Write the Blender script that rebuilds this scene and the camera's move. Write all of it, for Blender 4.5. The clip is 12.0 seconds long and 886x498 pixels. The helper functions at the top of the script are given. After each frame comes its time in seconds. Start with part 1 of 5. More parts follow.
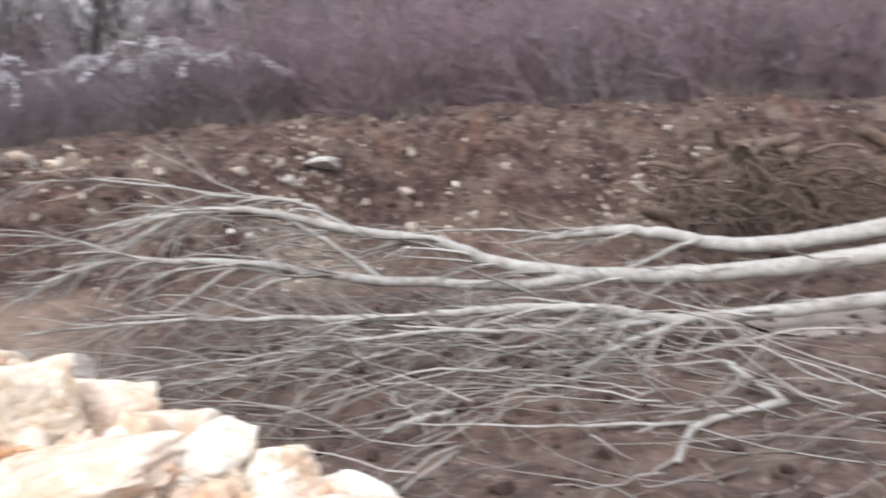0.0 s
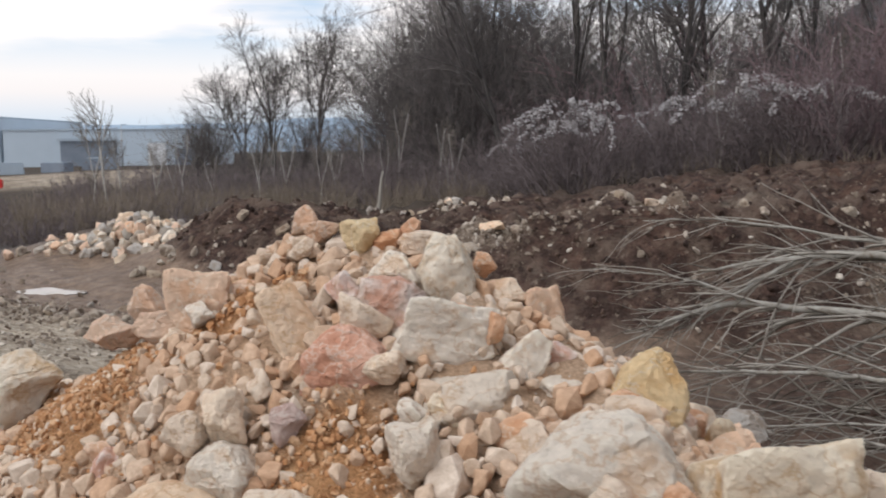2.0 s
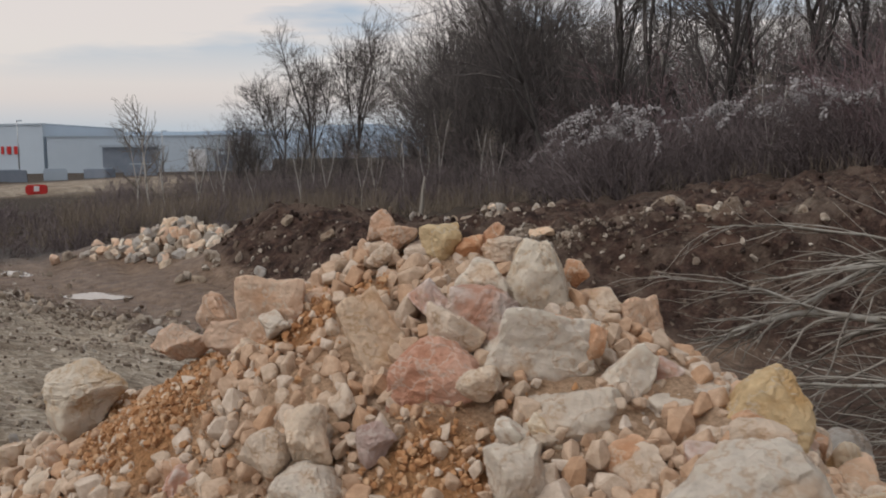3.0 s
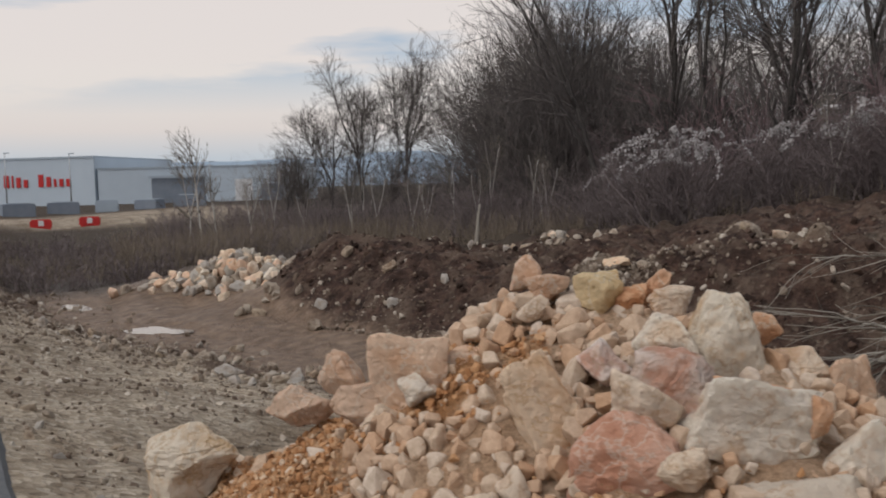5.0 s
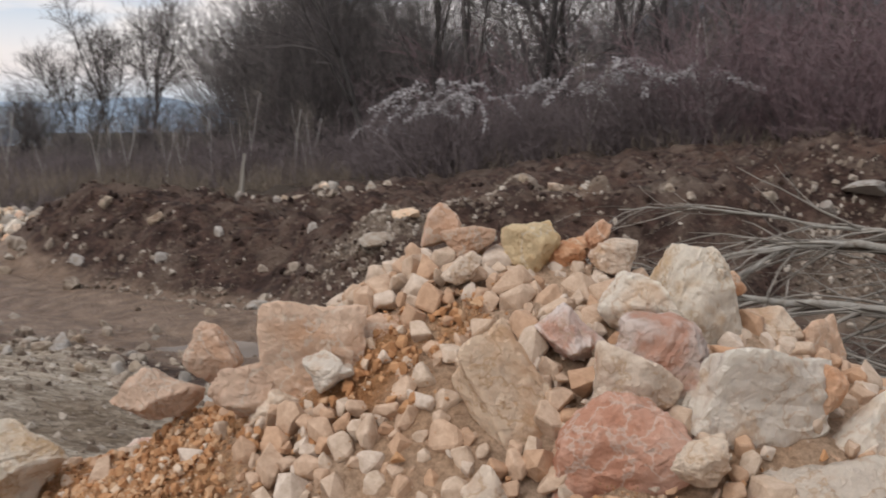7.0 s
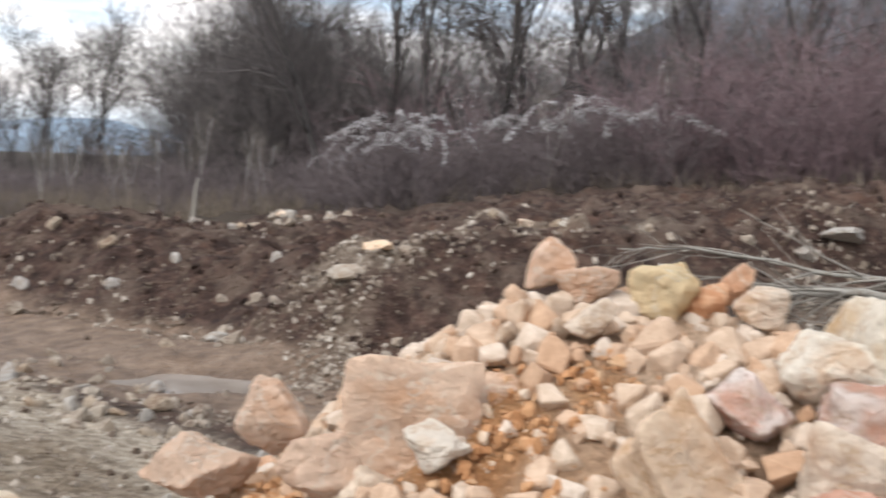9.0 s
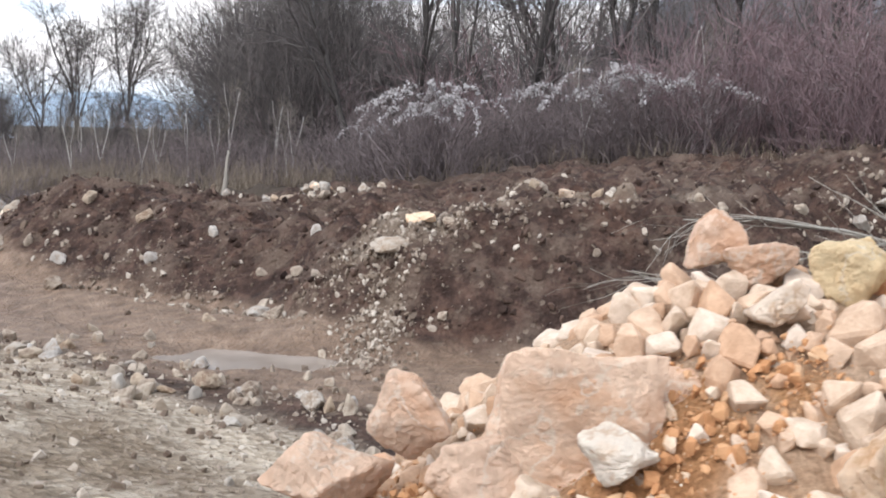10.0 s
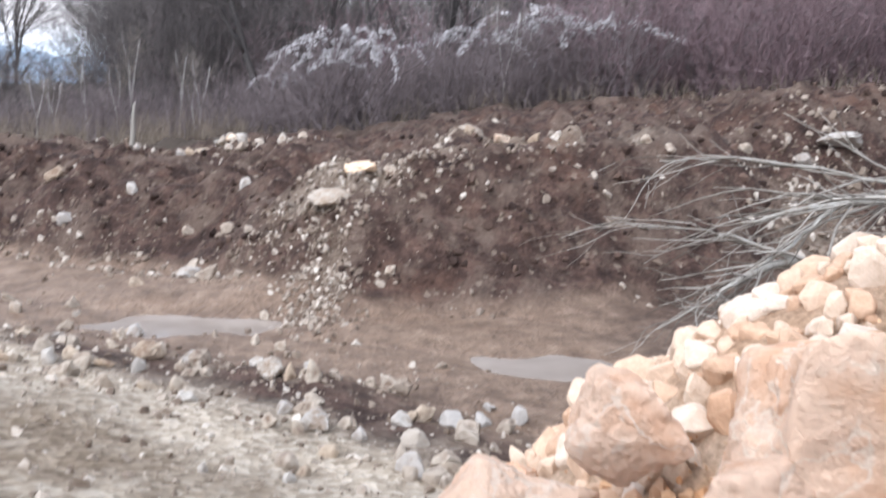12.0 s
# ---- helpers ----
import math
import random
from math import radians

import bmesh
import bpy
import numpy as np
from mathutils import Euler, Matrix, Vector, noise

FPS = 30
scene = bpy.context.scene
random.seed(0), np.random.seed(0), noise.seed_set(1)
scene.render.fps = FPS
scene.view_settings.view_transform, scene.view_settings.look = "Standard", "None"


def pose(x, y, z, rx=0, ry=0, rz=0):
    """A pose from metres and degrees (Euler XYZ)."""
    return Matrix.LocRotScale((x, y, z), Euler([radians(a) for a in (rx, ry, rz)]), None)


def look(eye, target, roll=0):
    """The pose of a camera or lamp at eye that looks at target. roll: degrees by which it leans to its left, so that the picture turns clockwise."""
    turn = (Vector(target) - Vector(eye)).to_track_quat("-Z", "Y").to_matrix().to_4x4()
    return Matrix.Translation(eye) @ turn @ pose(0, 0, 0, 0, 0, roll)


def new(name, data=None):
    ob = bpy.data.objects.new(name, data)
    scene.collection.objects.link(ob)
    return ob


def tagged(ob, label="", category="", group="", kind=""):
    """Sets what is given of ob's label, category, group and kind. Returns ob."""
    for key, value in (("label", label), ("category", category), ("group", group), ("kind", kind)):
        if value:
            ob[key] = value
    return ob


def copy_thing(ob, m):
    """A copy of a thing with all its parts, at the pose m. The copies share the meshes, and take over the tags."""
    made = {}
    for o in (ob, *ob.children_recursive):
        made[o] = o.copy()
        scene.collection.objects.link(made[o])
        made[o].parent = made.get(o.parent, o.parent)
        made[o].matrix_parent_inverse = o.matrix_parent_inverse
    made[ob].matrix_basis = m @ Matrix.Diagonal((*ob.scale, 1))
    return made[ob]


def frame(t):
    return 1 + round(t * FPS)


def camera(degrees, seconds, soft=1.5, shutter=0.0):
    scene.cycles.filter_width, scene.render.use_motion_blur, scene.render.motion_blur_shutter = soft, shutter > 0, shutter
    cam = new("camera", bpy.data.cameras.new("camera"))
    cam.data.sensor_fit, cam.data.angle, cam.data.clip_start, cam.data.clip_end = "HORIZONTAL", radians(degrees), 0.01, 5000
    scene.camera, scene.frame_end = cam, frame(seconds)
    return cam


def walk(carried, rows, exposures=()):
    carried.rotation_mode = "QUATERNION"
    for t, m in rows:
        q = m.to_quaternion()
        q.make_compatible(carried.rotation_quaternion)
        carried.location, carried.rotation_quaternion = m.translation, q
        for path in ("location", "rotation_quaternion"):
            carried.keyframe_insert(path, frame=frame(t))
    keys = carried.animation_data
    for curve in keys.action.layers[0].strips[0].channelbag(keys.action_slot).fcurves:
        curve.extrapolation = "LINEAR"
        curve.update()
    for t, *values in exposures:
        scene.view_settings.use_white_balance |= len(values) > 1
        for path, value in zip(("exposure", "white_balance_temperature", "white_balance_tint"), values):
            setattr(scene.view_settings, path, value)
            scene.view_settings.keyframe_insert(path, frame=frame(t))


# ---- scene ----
cam = camera(50.0, 12.0, soft=1.9, shutter=0.4)
PATH = [
    (0, (2.774, 0.292, 2.709), (3.479, 2.141, 2.422), 0.80),
    (0.2, (2.725, 0.339, 2.709), (3.211, 2.260, 2.437), 0.86),
    (0.5, (2.651, 0.409, 2.709), (2.808, 2.388, 2.461), 0.41),
    (1, (2.528, 0.527, 2.709), (2.339, 2.488, 2.368), 0.29),
    (1.5, (2.376, 0.666, 2.710), (2.070, 2.615, 2.385), -1.47),
    (2, (2.271, 0.798, 2.693), (1.844, 2.740, 2.484), -0.65),
    (2.5, (2.158, 0.880, 2.683), (1.676, 2.810, 2.476), -0.40),
    (3.2, (1.974, 1.013, 2.673), (1.469, 2.939, 2.484), -0.77),
    (4.8, (1.570, 1.276, 2.722), (1.032, 3.197, 2.581), -1.79),
    (5, (1.524, 1.315, 2.731), (0.935, 3.221, 2.591), -1.56),
    (5.5, (1.368, 1.384, 2.726), (0.755, 3.280, 2.552), -2.82),
    (6, (1.208, 1.515, 2.706), (0.731, 3.446, 2.501), -1.73),
    (6.5, (1.094, 1.641, 2.707), (0.720, 3.596, 2.515), -0.96),
    (7, (0.906, 1.817, 2.679), (0.828, 3.800, 2.431), -0.23),
    (7.2, (0.841, 1.864, 2.678), (0.819, 3.848, 2.424), 0.39),
    (8.8, (0.466, 2.300, 2.636), (0.638, 4.283, 2.440), 2.32),
    (9, (0.456, 2.331, 2.630), (0.499, 4.322, 2.454), 1.94),
    (9.5, (0.330, 2.485, 2.616), (0.222, 4.474, 2.434), 2.86),
    (10, (0.180, 2.624, 2.605), (0.175, 4.610, 2.367), 1.43),
    (10.5, (0.058, 2.781, 2.568), (0.029, 4.761, 2.284), 1.45),
    (11, (-0.092, 2.897, 2.546), (-0.208, 4.853, 2.146), 1.11),
    (11.5, (-0.212, 3.034, 2.536), (-0.169, 4.978, 2.067), 2.31),
    (12, (-0.289, 3.221, 2.528), (-0.097, 5.183, 2.189), 0.40),]
EXPOSURES = [(0, 1.38, 5850, 12), (0.6, 1.2, 5900, 12), (1.2, 0.6, 6000, 11), (2.0, 0.2, 6200, 11), (2.5, -0.2, 6350, 11), (3.2, -0.35, 6500, 12), (5.2, -0.3, 6500, 12), (6.2, -0.14, 6500, 13), (7.2, 0.04, 6350, 13), (8.6, 0.4, 6250, 10), (9.4, 0.88, 6100, 10), (10.5, 0.94, 5950, 11), (11.4, 1.0, 5850, 11), (12, 1.25, 5700, 12)]
walk(cam, [(t, look(eye, target, roll)) for t, eye, target, roll in PATH], EXPOSURES)

# ---- world and light ----
world = bpy.data.worlds.new("dusk_sky")
scene.world = world
world.use_nodes = True
wn, wl = world.node_tree.nodes, world.node_tree.links
wn.clear()
w_out = wn.new("ShaderNodeOutputWorld")
w_bg = wn.new("ShaderNodeBackground")
w_sky = wn.new("ShaderNodeTexSky")
w_sky.sky_type = "NISHITA"
w_sky.sun_disc = False
w_sky.sun_elevation = radians(50)
w_sky.sun_rotation = radians(-135)
w_sky.air_density, w_sky.dust_density, w_sky.ozone_density = 1.0, 2.0, 1.5
w_co = wn.new("ShaderNodeTexCoord")
w_map = wn.new("ShaderNodeMapping")
w_map.inputs["Scale"].default_value = (1.0, 1.0, 5.5)
w_noise = wn.new("ShaderNodeTexNoise")
w_noise.inputs["Scale"].default_value = 2.6
w_noise.inputs["Detail"].default_value = 5.0
w_noise.inputs["Roughness"].default_value = 0.5
w_ramp = wn.new("ShaderNodeValToRGB")
w_ramp.color_ramp.elements[0].position, w_ramp.color_ramp.elements[0].color = 0.43, (0.60, 0.71, 0.82, 1)
w_ramp.color_ramp.elements[1].position, w_ramp.color_ramp.elements[1].color = 0.525, (1.10, 1.00, 0.92, 1)
# pale blue low down, then a peach veil, then broken grey cloud
w_sep = wn.new("ShaderNodeSeparateXYZ")
w_low = wn.new("ShaderNodeValToRGB")
low = w_low.color_ramp.elements
low[0].position, low[0].color = 0.0, (0.62, 0.75, 0.86, 1)
low[1].position, low[1].color = 0.22, (1.0, 0.95, 0.88, 1)
for w_at, w_col in ((0.03, (0.72, 0.80, 0.88, 1)), (0.06, (1.00, 0.91, 0.86, 1)), (0.12, (1.10, 1.03, 0.94, 1))):
    low.new(w_at).color = w_col
w_up = wn.new("ShaderNodeMapRange")
w_up.inputs["From Min"].default_value, w_up.inputs["From Max"].default_value = 0.075, 0.13
w_cloud = wn.new("ShaderNodeMix")
w_cloud.data_type = "RGBA"
w_high = wn.new("ShaderNodeMapRange")
w_high.inputs["From Min"].default_value, w_high.inputs["From Max"].default_value = 0.25, 0.5
w_top = wn.new("ShaderNodeMix")
w_top.data_type = "RGBA"
w_top.inputs["B"].default_value = (0.70, 0.72, 0.75, 1)
w_sc = wn.new("ShaderNodeMix")
w_sc.data_type = "RGBA"
w_sc.blend_type = "ADD"
w_sc.inputs["Factor"].default_value = 0.03
wl.new(w_co.outputs["Generated"], w_map.inputs["Vector"])
wl.new(w_map.outputs["Vector"], w_noise.inputs["Vector"])
wl.new(w_noise.outputs["Fac"], w_ramp.inputs["Fac"])
wl.new(w_co.outputs["Generated"], w_sep.inputs["Vector"])
wl.new(w_sep.outputs["Z"], w_low.inputs["Fac"])
wl.new(w_sep.outputs["Z"], w_up.inputs["Value"])
wl.new(w_sep.outputs["Z"], w_high.inputs["Value"])
wl.new(w_up.outputs["Result"], w_cloud.inputs["Factor"])
wl.new(w_low.outputs["Color"], w_cloud.inputs["A"])
wl.new(w_ramp.outputs["Color"], w_cloud.inputs["B"])
wl.new(w_high.outputs["Result"], w_top.inputs["Factor"])
wl.new(w_cloud.outputs["Result"], w_top.inputs["A"])
wl.new(w_top.outputs["Result"], w_sc.inputs["A"])
wl.new(w_sky.outputs["Color"], w_sc.inputs["B"])
wl.new(w_sc.outputs["Result"], w_bg.inputs["Color"])
w_bg.inputs["Strength"].default_value = 0.8
wl.new(w_bg.outputs["Background"], w_out.inputs["Surface"])

sun_data = bpy.data.lights.new("sun", "SUN")
sun_data.energy, sun_data.angle, sun_data.color = 1.6, radians(50), (1.0, 0.97, 0.93)
sun_ob = new("sun", sun_data)
sun_ob.matrix_world = look((-24, -24, 40), (0, 0, 0))

# ---- materials ----


def mat(name):
    m = bpy.data.materials.new(name)
    m.use_nodes = True
    nt = m.node_tree
    bsdf = nt.nodes["Principled BSDF"]
    bsdf.inputs["Roughness"].default_value = 0.9
    bsdf.inputs["Specular IOR Level"].default_value = 0.25
    return m, nt.nodes, nt.links, bsdf


def noise_tex(nodes, links, scale, detail=4.0, rough=0.6, vec=None):
    n = nodes.new("ShaderNodeTexNoise")
    n.inputs["Scale"].default_value = scale
    n.inputs["Detail"].default_value = detail
    n.inputs["Roughness"].default_value = rough
    if vec is not None:
        links.new(vec, n.inputs["Vector"])
    return n


def ramp(nodes, links, fac, stops):
    r = nodes.new("ShaderNodeValToRGB")
    el = r.color_ramp.elements
    while len(el) < len(stops):
        el.new(0.5)
    for e, (p, c) in zip(el, stops):
        e.position, e.color = p, (*c, 1)
    links.new(fac, r.inputs["Fac"])
    return r.outputs["Color"]


def mixed(nodes, links, fac, a, b, blend="MIX"):
    m = nodes.new("ShaderNodeMix")
    m.data_type, m.blend_type = "RGBA", blend
    for sock, val in (("Factor", fac), ("A", a), ("B", b)):
        if isinstance(val, (int, float)):
            m.inputs[sock].default_value = val
        elif isinstance(val, tuple):
            m.inputs[sock].default_value = (*val, 1)
        else:
            links.new(val, m.inputs[sock])
    return m.outputs["Result"]


def bumped(nodes, links, bsdf, height, strength, distance):
    b = nodes.new("ShaderNodeBump")
    b.inputs["Strength"].default_value = strength
    b.inputs["Distance"].default_value = distance
    links.new(height, b.inputs["Height"])
    links.new(b.outputs["Normal"], bsdf.inputs["Normal"])


def spread(nodes, links, fac, lo, hi):
    m = nodes.new("ShaderNodeMapRange")
    m.inputs["From Min"].default_value, m.inputs["From Max"].default_value = lo, hi
    links.new(fac, m.inputs["Value"])
    return m.outputs["Result"]


def stone_mat(name, pale, stain, deep, stain_at=0.52):
    """Broken limestone: pale faces, ochre or pink stain in patches, fine pits and dust."""
    m, n, l, b = mat(name)
    geo = n.new("ShaderNodeNewGeometry")
    info = n.new("ShaderNodeObjectInfo")
    big = noise_tex(n, l, 5.0, 5.0, 0.62, geo.outputs["Position"])
    fine = noise_tex(n, l, 24.0, 8.0, 0.72, geo.outputs["Position"])
    veins = noise_tex(n, l, 7.0, 4.0, 0.6, geo.outputs["Position"])
    chips = noise_tex(n, l, 11.0, 5.0, 0.55, geo.outputs["Position"])
    base = ramp(n, l, fine.outputs["Fac"], [(0.25, tuple(c * 0.80 for c in pale)), (0.48, pale), (0.7, tuple(min(0.88, c * 1.15) for c in pale))])
    col = mixed(n, l, spread(n, l, big.outputs["Fac"], stain_at - 0.05, stain_at + 0.10), base, stain)
    crack = ramp(n, l, veins.outputs["Fac"], [(0.47, (0, 0, 0)), (0.495, (0.75, 0.75, 0.75)), (0.52, (0, 0, 0))])
    col = mixed(n, l, crack, col, deep)
    col = mixed(n, l, spread(n, l, chips.outputs["Fac"], 0.60, 0.66), col, tuple(min(0.82, c * 1.12) for c in pale))
    col = mixed(n, l, spread(n, l, geo.outputs["Pointiness"], 0.515, 0.58), col, tuple(min(0.86, c * 1.18) for c in pale))
    shade = ramp(n, l, info.outputs["Random"], [(0.0, (0.90, 0.87, 0.84)), (0.4, (1, 1, 1)), (0.7, (1.06, 1.05, 1.02)), (1.0, (1.0, 0.91, 0.80))])
    col = mixed(n, l, 1.0, col, shade, "MULTIPLY")
    l.new(col, b.inputs["Base Color"])
    b.inputs["Roughness"].default_value = 0.92
    both = n.new("ShaderNodeMath")
    both.operation = "MULTIPLY_ADD"
    both.inputs[1].default_value = 1.6
    l.new(chips.outputs["Fac"], both.inputs[0])
    l.new(fine.outputs["Fac"], both.inputs[2])
    bumped(n, l, b, both.outputs[0], 0.9, 0.03)
    return m


STONE = {
    "white": stone_mat("stone_white", (0.75, 0.655, 0.545), (0.67, 0.47, 0.31), (0.60, 0.42, 0.27), 0.56),
    "cream": stone_mat("stone_cream", (0.73, 0.595, 0.465), (0.66, 0.45, 0.30), (0.56, 0.37, 0.22), 0.53),
    "tan": stone_mat("stone_tan", (0.68, 0.49, 0.36), (0.64, 0.39, 0.25), (0.72, 0.62, 0.51), 0.50),
    "ochre": stone_mat("stone_ochre", (0.66, 0.51, 0.31), (0.59, 0.39, 0.19), (0.68, 0.60, 0.48), 0.5),
    "ochrewhite": stone_mat("stone_white_with_ochre", (0.74, 0.645, 0.52), (0.61, 0.40, 0.21), (0.55, 0.38, 0.22), 0.52),
    "pink": stone_mat("stone_pink", (0.65, 0.40, 0.30), (0.58, 0.29, 0.19), (0.70, 0.56, 0.46), 0.46),
    "pinkwhite": stone_mat("stone_white_with_pink", (0.72, 0.61, 0.54), (0.63, 0.36, 0.26), (0.58, 0.42, 0.31), 0.48),
    "orange": stone_mat("stone_orange", (0.65, 0.42, 0.28), (0.60, 0.32, 0.18), (0.70, 0.58, 0.46), 0.48),
    "purple": stone_mat("stone_mauve", (0.56, 0.43, 0.38), (0.47, 0.30, 0.25), (0.66, 0.57, 0.50), 0.5),
    "grey": stone_mat("stone_grey", (0.40, 0.365, 0.325), (0.30, 0.235, 0.18), (0.46, 0.42, 0.37), 0.52),
    "dirty": stone_mat("stone_soiled", (0.38, 0.32, 0.255), (0.20, 0.14, 0.10), (0.48, 0.42, 0.34), 0.47),
}


def sand_mat():
    m, n, l, b = mat("ochre_quarry_sand")
    geo = n.new("ShaderNodeNewGeometry")
    a = noise_tex(n, l, 3.0, 4.0, 0.6, geo.outputs["Position"])
    f = noise_tex(n, l, 60.0, 5.0, 0.75, geo.outputs["Position"])
    c1 = ramp(n, l, a.outputs["Fac"], [(0.3, (0.50, 0.24, 0.10)), (0.55, (0.60, 0.33, 0.155)), (0.75, (0.66, 0.43, 0.24))])
    c2 = ramp(n, l, f.outputs["Fac"], [(0.3, (0.55, 0.5, 0.45)), (0.6, (1.1, 1.1, 1.1))])
    att = n.new("ShaderNodeAttribute")
    att.attribute_name = "zone"
    rubble = ramp(n, l, a.outputs["Fac"], [(0.3, (0.56, 0.36, 0.22)), (0.7, (0.66, 0.49, 0.35))])
    c1 = mixed(n, l, att.outputs["Fac"], rubble, c1)
    l.new(mixed(n, l, 1.0, c1, c2, "MULTIPLY"), b.inputs["Base Color"])
    bumped(n, l, b, f.outputs["Fac"], 1.0, 0.03)
    return m


def ground_mat():
    """Earth, gravel, mud and dry grass, laid out by the zone attribute."""
    m, n, l, b = mat("ground_earth_and_gravel")
    geo = n.new("ShaderNodeNewGeometry")
    pos = geo.outputs["Position"]
    att = n.new("ShaderNodeAttribute")
    att.attribute_name = "zone"
    sep = n.new("ShaderNodeSeparateColor")
    l.new(att.outputs["Color"], sep.inputs["Color"])
    big = noise_tex(n, l, 0.55, 4.0, 0.6, pos)
    mid = noise_tex(n, l, 4.0, 5.0, 0.65, pos)
    fine = noise_tex(n, l, 26.0, 5.0, 0.75, pos)
    grit = n.new("ShaderNodeTexVoronoi")
    grit.inputs["Scale"].default_value = 17.0
    l.new(pos, grit.inputs["Vector"])
    soil = ramp(n, l, mid.outputs["Fac"], [(0.3, (0.019, 0.0112, 0.0085)), (0.5, (0.057, 0.033, 0.0245)), (0.72, (0.140, 0.086, 0.064))])
    red = ramp(n, l, mid.outputs["Fac"], [(0.3, (0.070, 0.036, 0.024)), (0.7, (0.17, 0.095, 0.064))])
    soil = mixed(n, l, spread(n, l, big.outputs["Fac"], 0.56, 0.72), soil, red)
    dry = noise_tex(n, l, 1.4, 6.0, 0.7, pos)
    soil = mixed(n, l, spread(n, l, dry.outputs["Fac"], 0.48, 0.64), soil, (0.138, 0.098, 0.073))
    chips = ramp(n, l, grit.outputs["Color"], [(0.82, (0, 0, 0)), (0.93, (1, 1, 1))])
    soil = mixed(n, l, mixed(n, l, 0.5, (0.0, 0.0, 0.0), chips), soil, (0.30, 0.24, 0.18))
    gravel = ramp(n, l, grit.outputs["Color"], [(0.1, (0.15, 0.117, 0.085)), (0.5, (0.41, 0.345, 0.27)), (0.85, (0.64, 0.57, 0.475))])
    dusty = ramp(n, l, mid.outputs["Fac"], [(0.32, (0.165, 0.123, 0.085)), (0.5, (0.345, 0.28, 0.205)), (0.7, (0.50, 0.42, 0.32))])
    gravel = mixed(n, l, 0.45, gravel, dusty)
    worn = ramp(n, l, big.outputs["Fac"], [(0.35, (0.62, 0.57, 0.52)), (0.5, (1, 1, 1)), (0.68, (1.25, 1.23, 1.2))])
    gravel = mixed(n, l, 1.0, gravel, worn, "MULTIPLY")
    # wheel tracks run along the road
    turn, stretch = n.new("ShaderNodeMapping"), n.new("ShaderNodeMapping")
    turn.inputs["Rotation"].default_value = (0, 0, radians(-45))
    stretch.inputs["Scale"].default_value = (2.2, 0.16, 1.0)
    l.new(pos, turn.inputs["Vector"])
    l.new(turn.outputs["Vector"], stretch.inputs["Vector"])
    track = noise_tex(n, l, 1.0, 3.0, 0.55, stretch.outputs["Vector"])
    tracks = ramp(n, l, track.outputs["Fac"], [(0.34, (0.82, 0.77, 0.72)), (0.5, (1.03, 1.02, 1.0)), (0.66, (1.18, 1.17, 1.15))])
    gravel = mixed(n, l, 1.0, gravel, tracks, "MULTIPLY")
    mud = ramp(n, l, mid.outputs["Fac"], [(0.28, (0.115, 0.074, 0.050)), (0.55, (0.24, 0.165, 0.113)), (0.75, (0.36, 0.265, 0.192))])
    # dry grass, its colour darkened to carry the black shade beneath the scrub
    grass = ramp(n, l, fine.outputs["Fac"], [(0.3, (0.034, 0.025, 0.019)), (0.7, (0.10, 0.076, 0.054))])
    mud = mixed(n, l, 0.6, mud, mixed(n, l, 1.0, mud, tracks, "MULTIPLY"))
    col = mixed(n, l, sep.outputs["Red"], soil, gravel)
    col = mixed(n, l, sep.outputs["Green"], col, mud)
    col = mixed(n, l, sep.outputs["Blue"], col, grass)
    l.new(col, b.inputs["Base Color"])
    wet = ramp(n, l, sep.outputs["Green"], [(0.0, (0.95, 0.95, 0.95)), (1.0, (0.5, 0.5, 0.5))])
    l.new(wet, b.inputs["Roughness"])
    hsum = n.new("ShaderNodeMath")
    hsum.operation = "ADD"
    l.new(fine.outputs["Fac"], hsum.inputs[0])
    l.new(grit.outputs["Distance"], hsum.inputs[1])
    bumped(n, l, b, hsum.outputs[0], 0.9, 0.045)
    return m


def plain_mat(name, lo, hi, scale=8.0, rough=0.85, metal=0.0, bump=0.3, dist=0.01):
    m, n, l, b = mat(name)
    co = n.new("ShaderNodeTexCoord")
    a = noise_tex(n, l, scale, 4.0, 0.65, co.outputs["Object"])
    l.new(ramp(n, l, a.outputs["Fac"], [(0.3, lo), (0.7, hi)]), b.inputs["Base Color"])
    b.inputs["Roughness"].default_value = rough
    b.inputs["Metallic"].default_value = metal
    if bump:
        bumped(n, l, b, a.outputs["Fac"], bump, dist)
    return m


def twig_mat(name, lo, hi):
    """Bark of thin wood, varied from one stem to the next."""
    m, n, l, b = mat(name)
    geo = n.new("ShaderNodeNewGeometry")
    l.new(ramp(n, l, geo.outputs["Random Per Island"], [(0.0, lo), (1.0, hi)]), b.inputs["Base Color"])
    return m


def pale_bark_mat():
    m, n, l, b = mat("pale_poplar_bark")
    geo = n.new("ShaderNodeNewGeometry")
    a = noise_tex(n, l, 9.0, 5.0, 0.7, geo.outputs["Position"])
    s = noise_tex(n, l, 40.0, 3.0, 0.6, geo.outputs["Position"])
    c = ramp(n, l, a.outputs["Fac"], [(0.30, (0.17, 0.13, 0.095)), (0.45, (0.28, 0.255, 0.215)), (0.7, (0.39, 0.37, 0.325))])
    c = mixed(n, l, spread(n, l, s.outputs["Fac"], 0.64, 0.7), c, (0.07, 0.05, 0.035))
    l.new(c, b.inputs["Base Color"])
    bumped(n, l, b, s.outputs["Fac"], 0.5, 0.01)
    return m


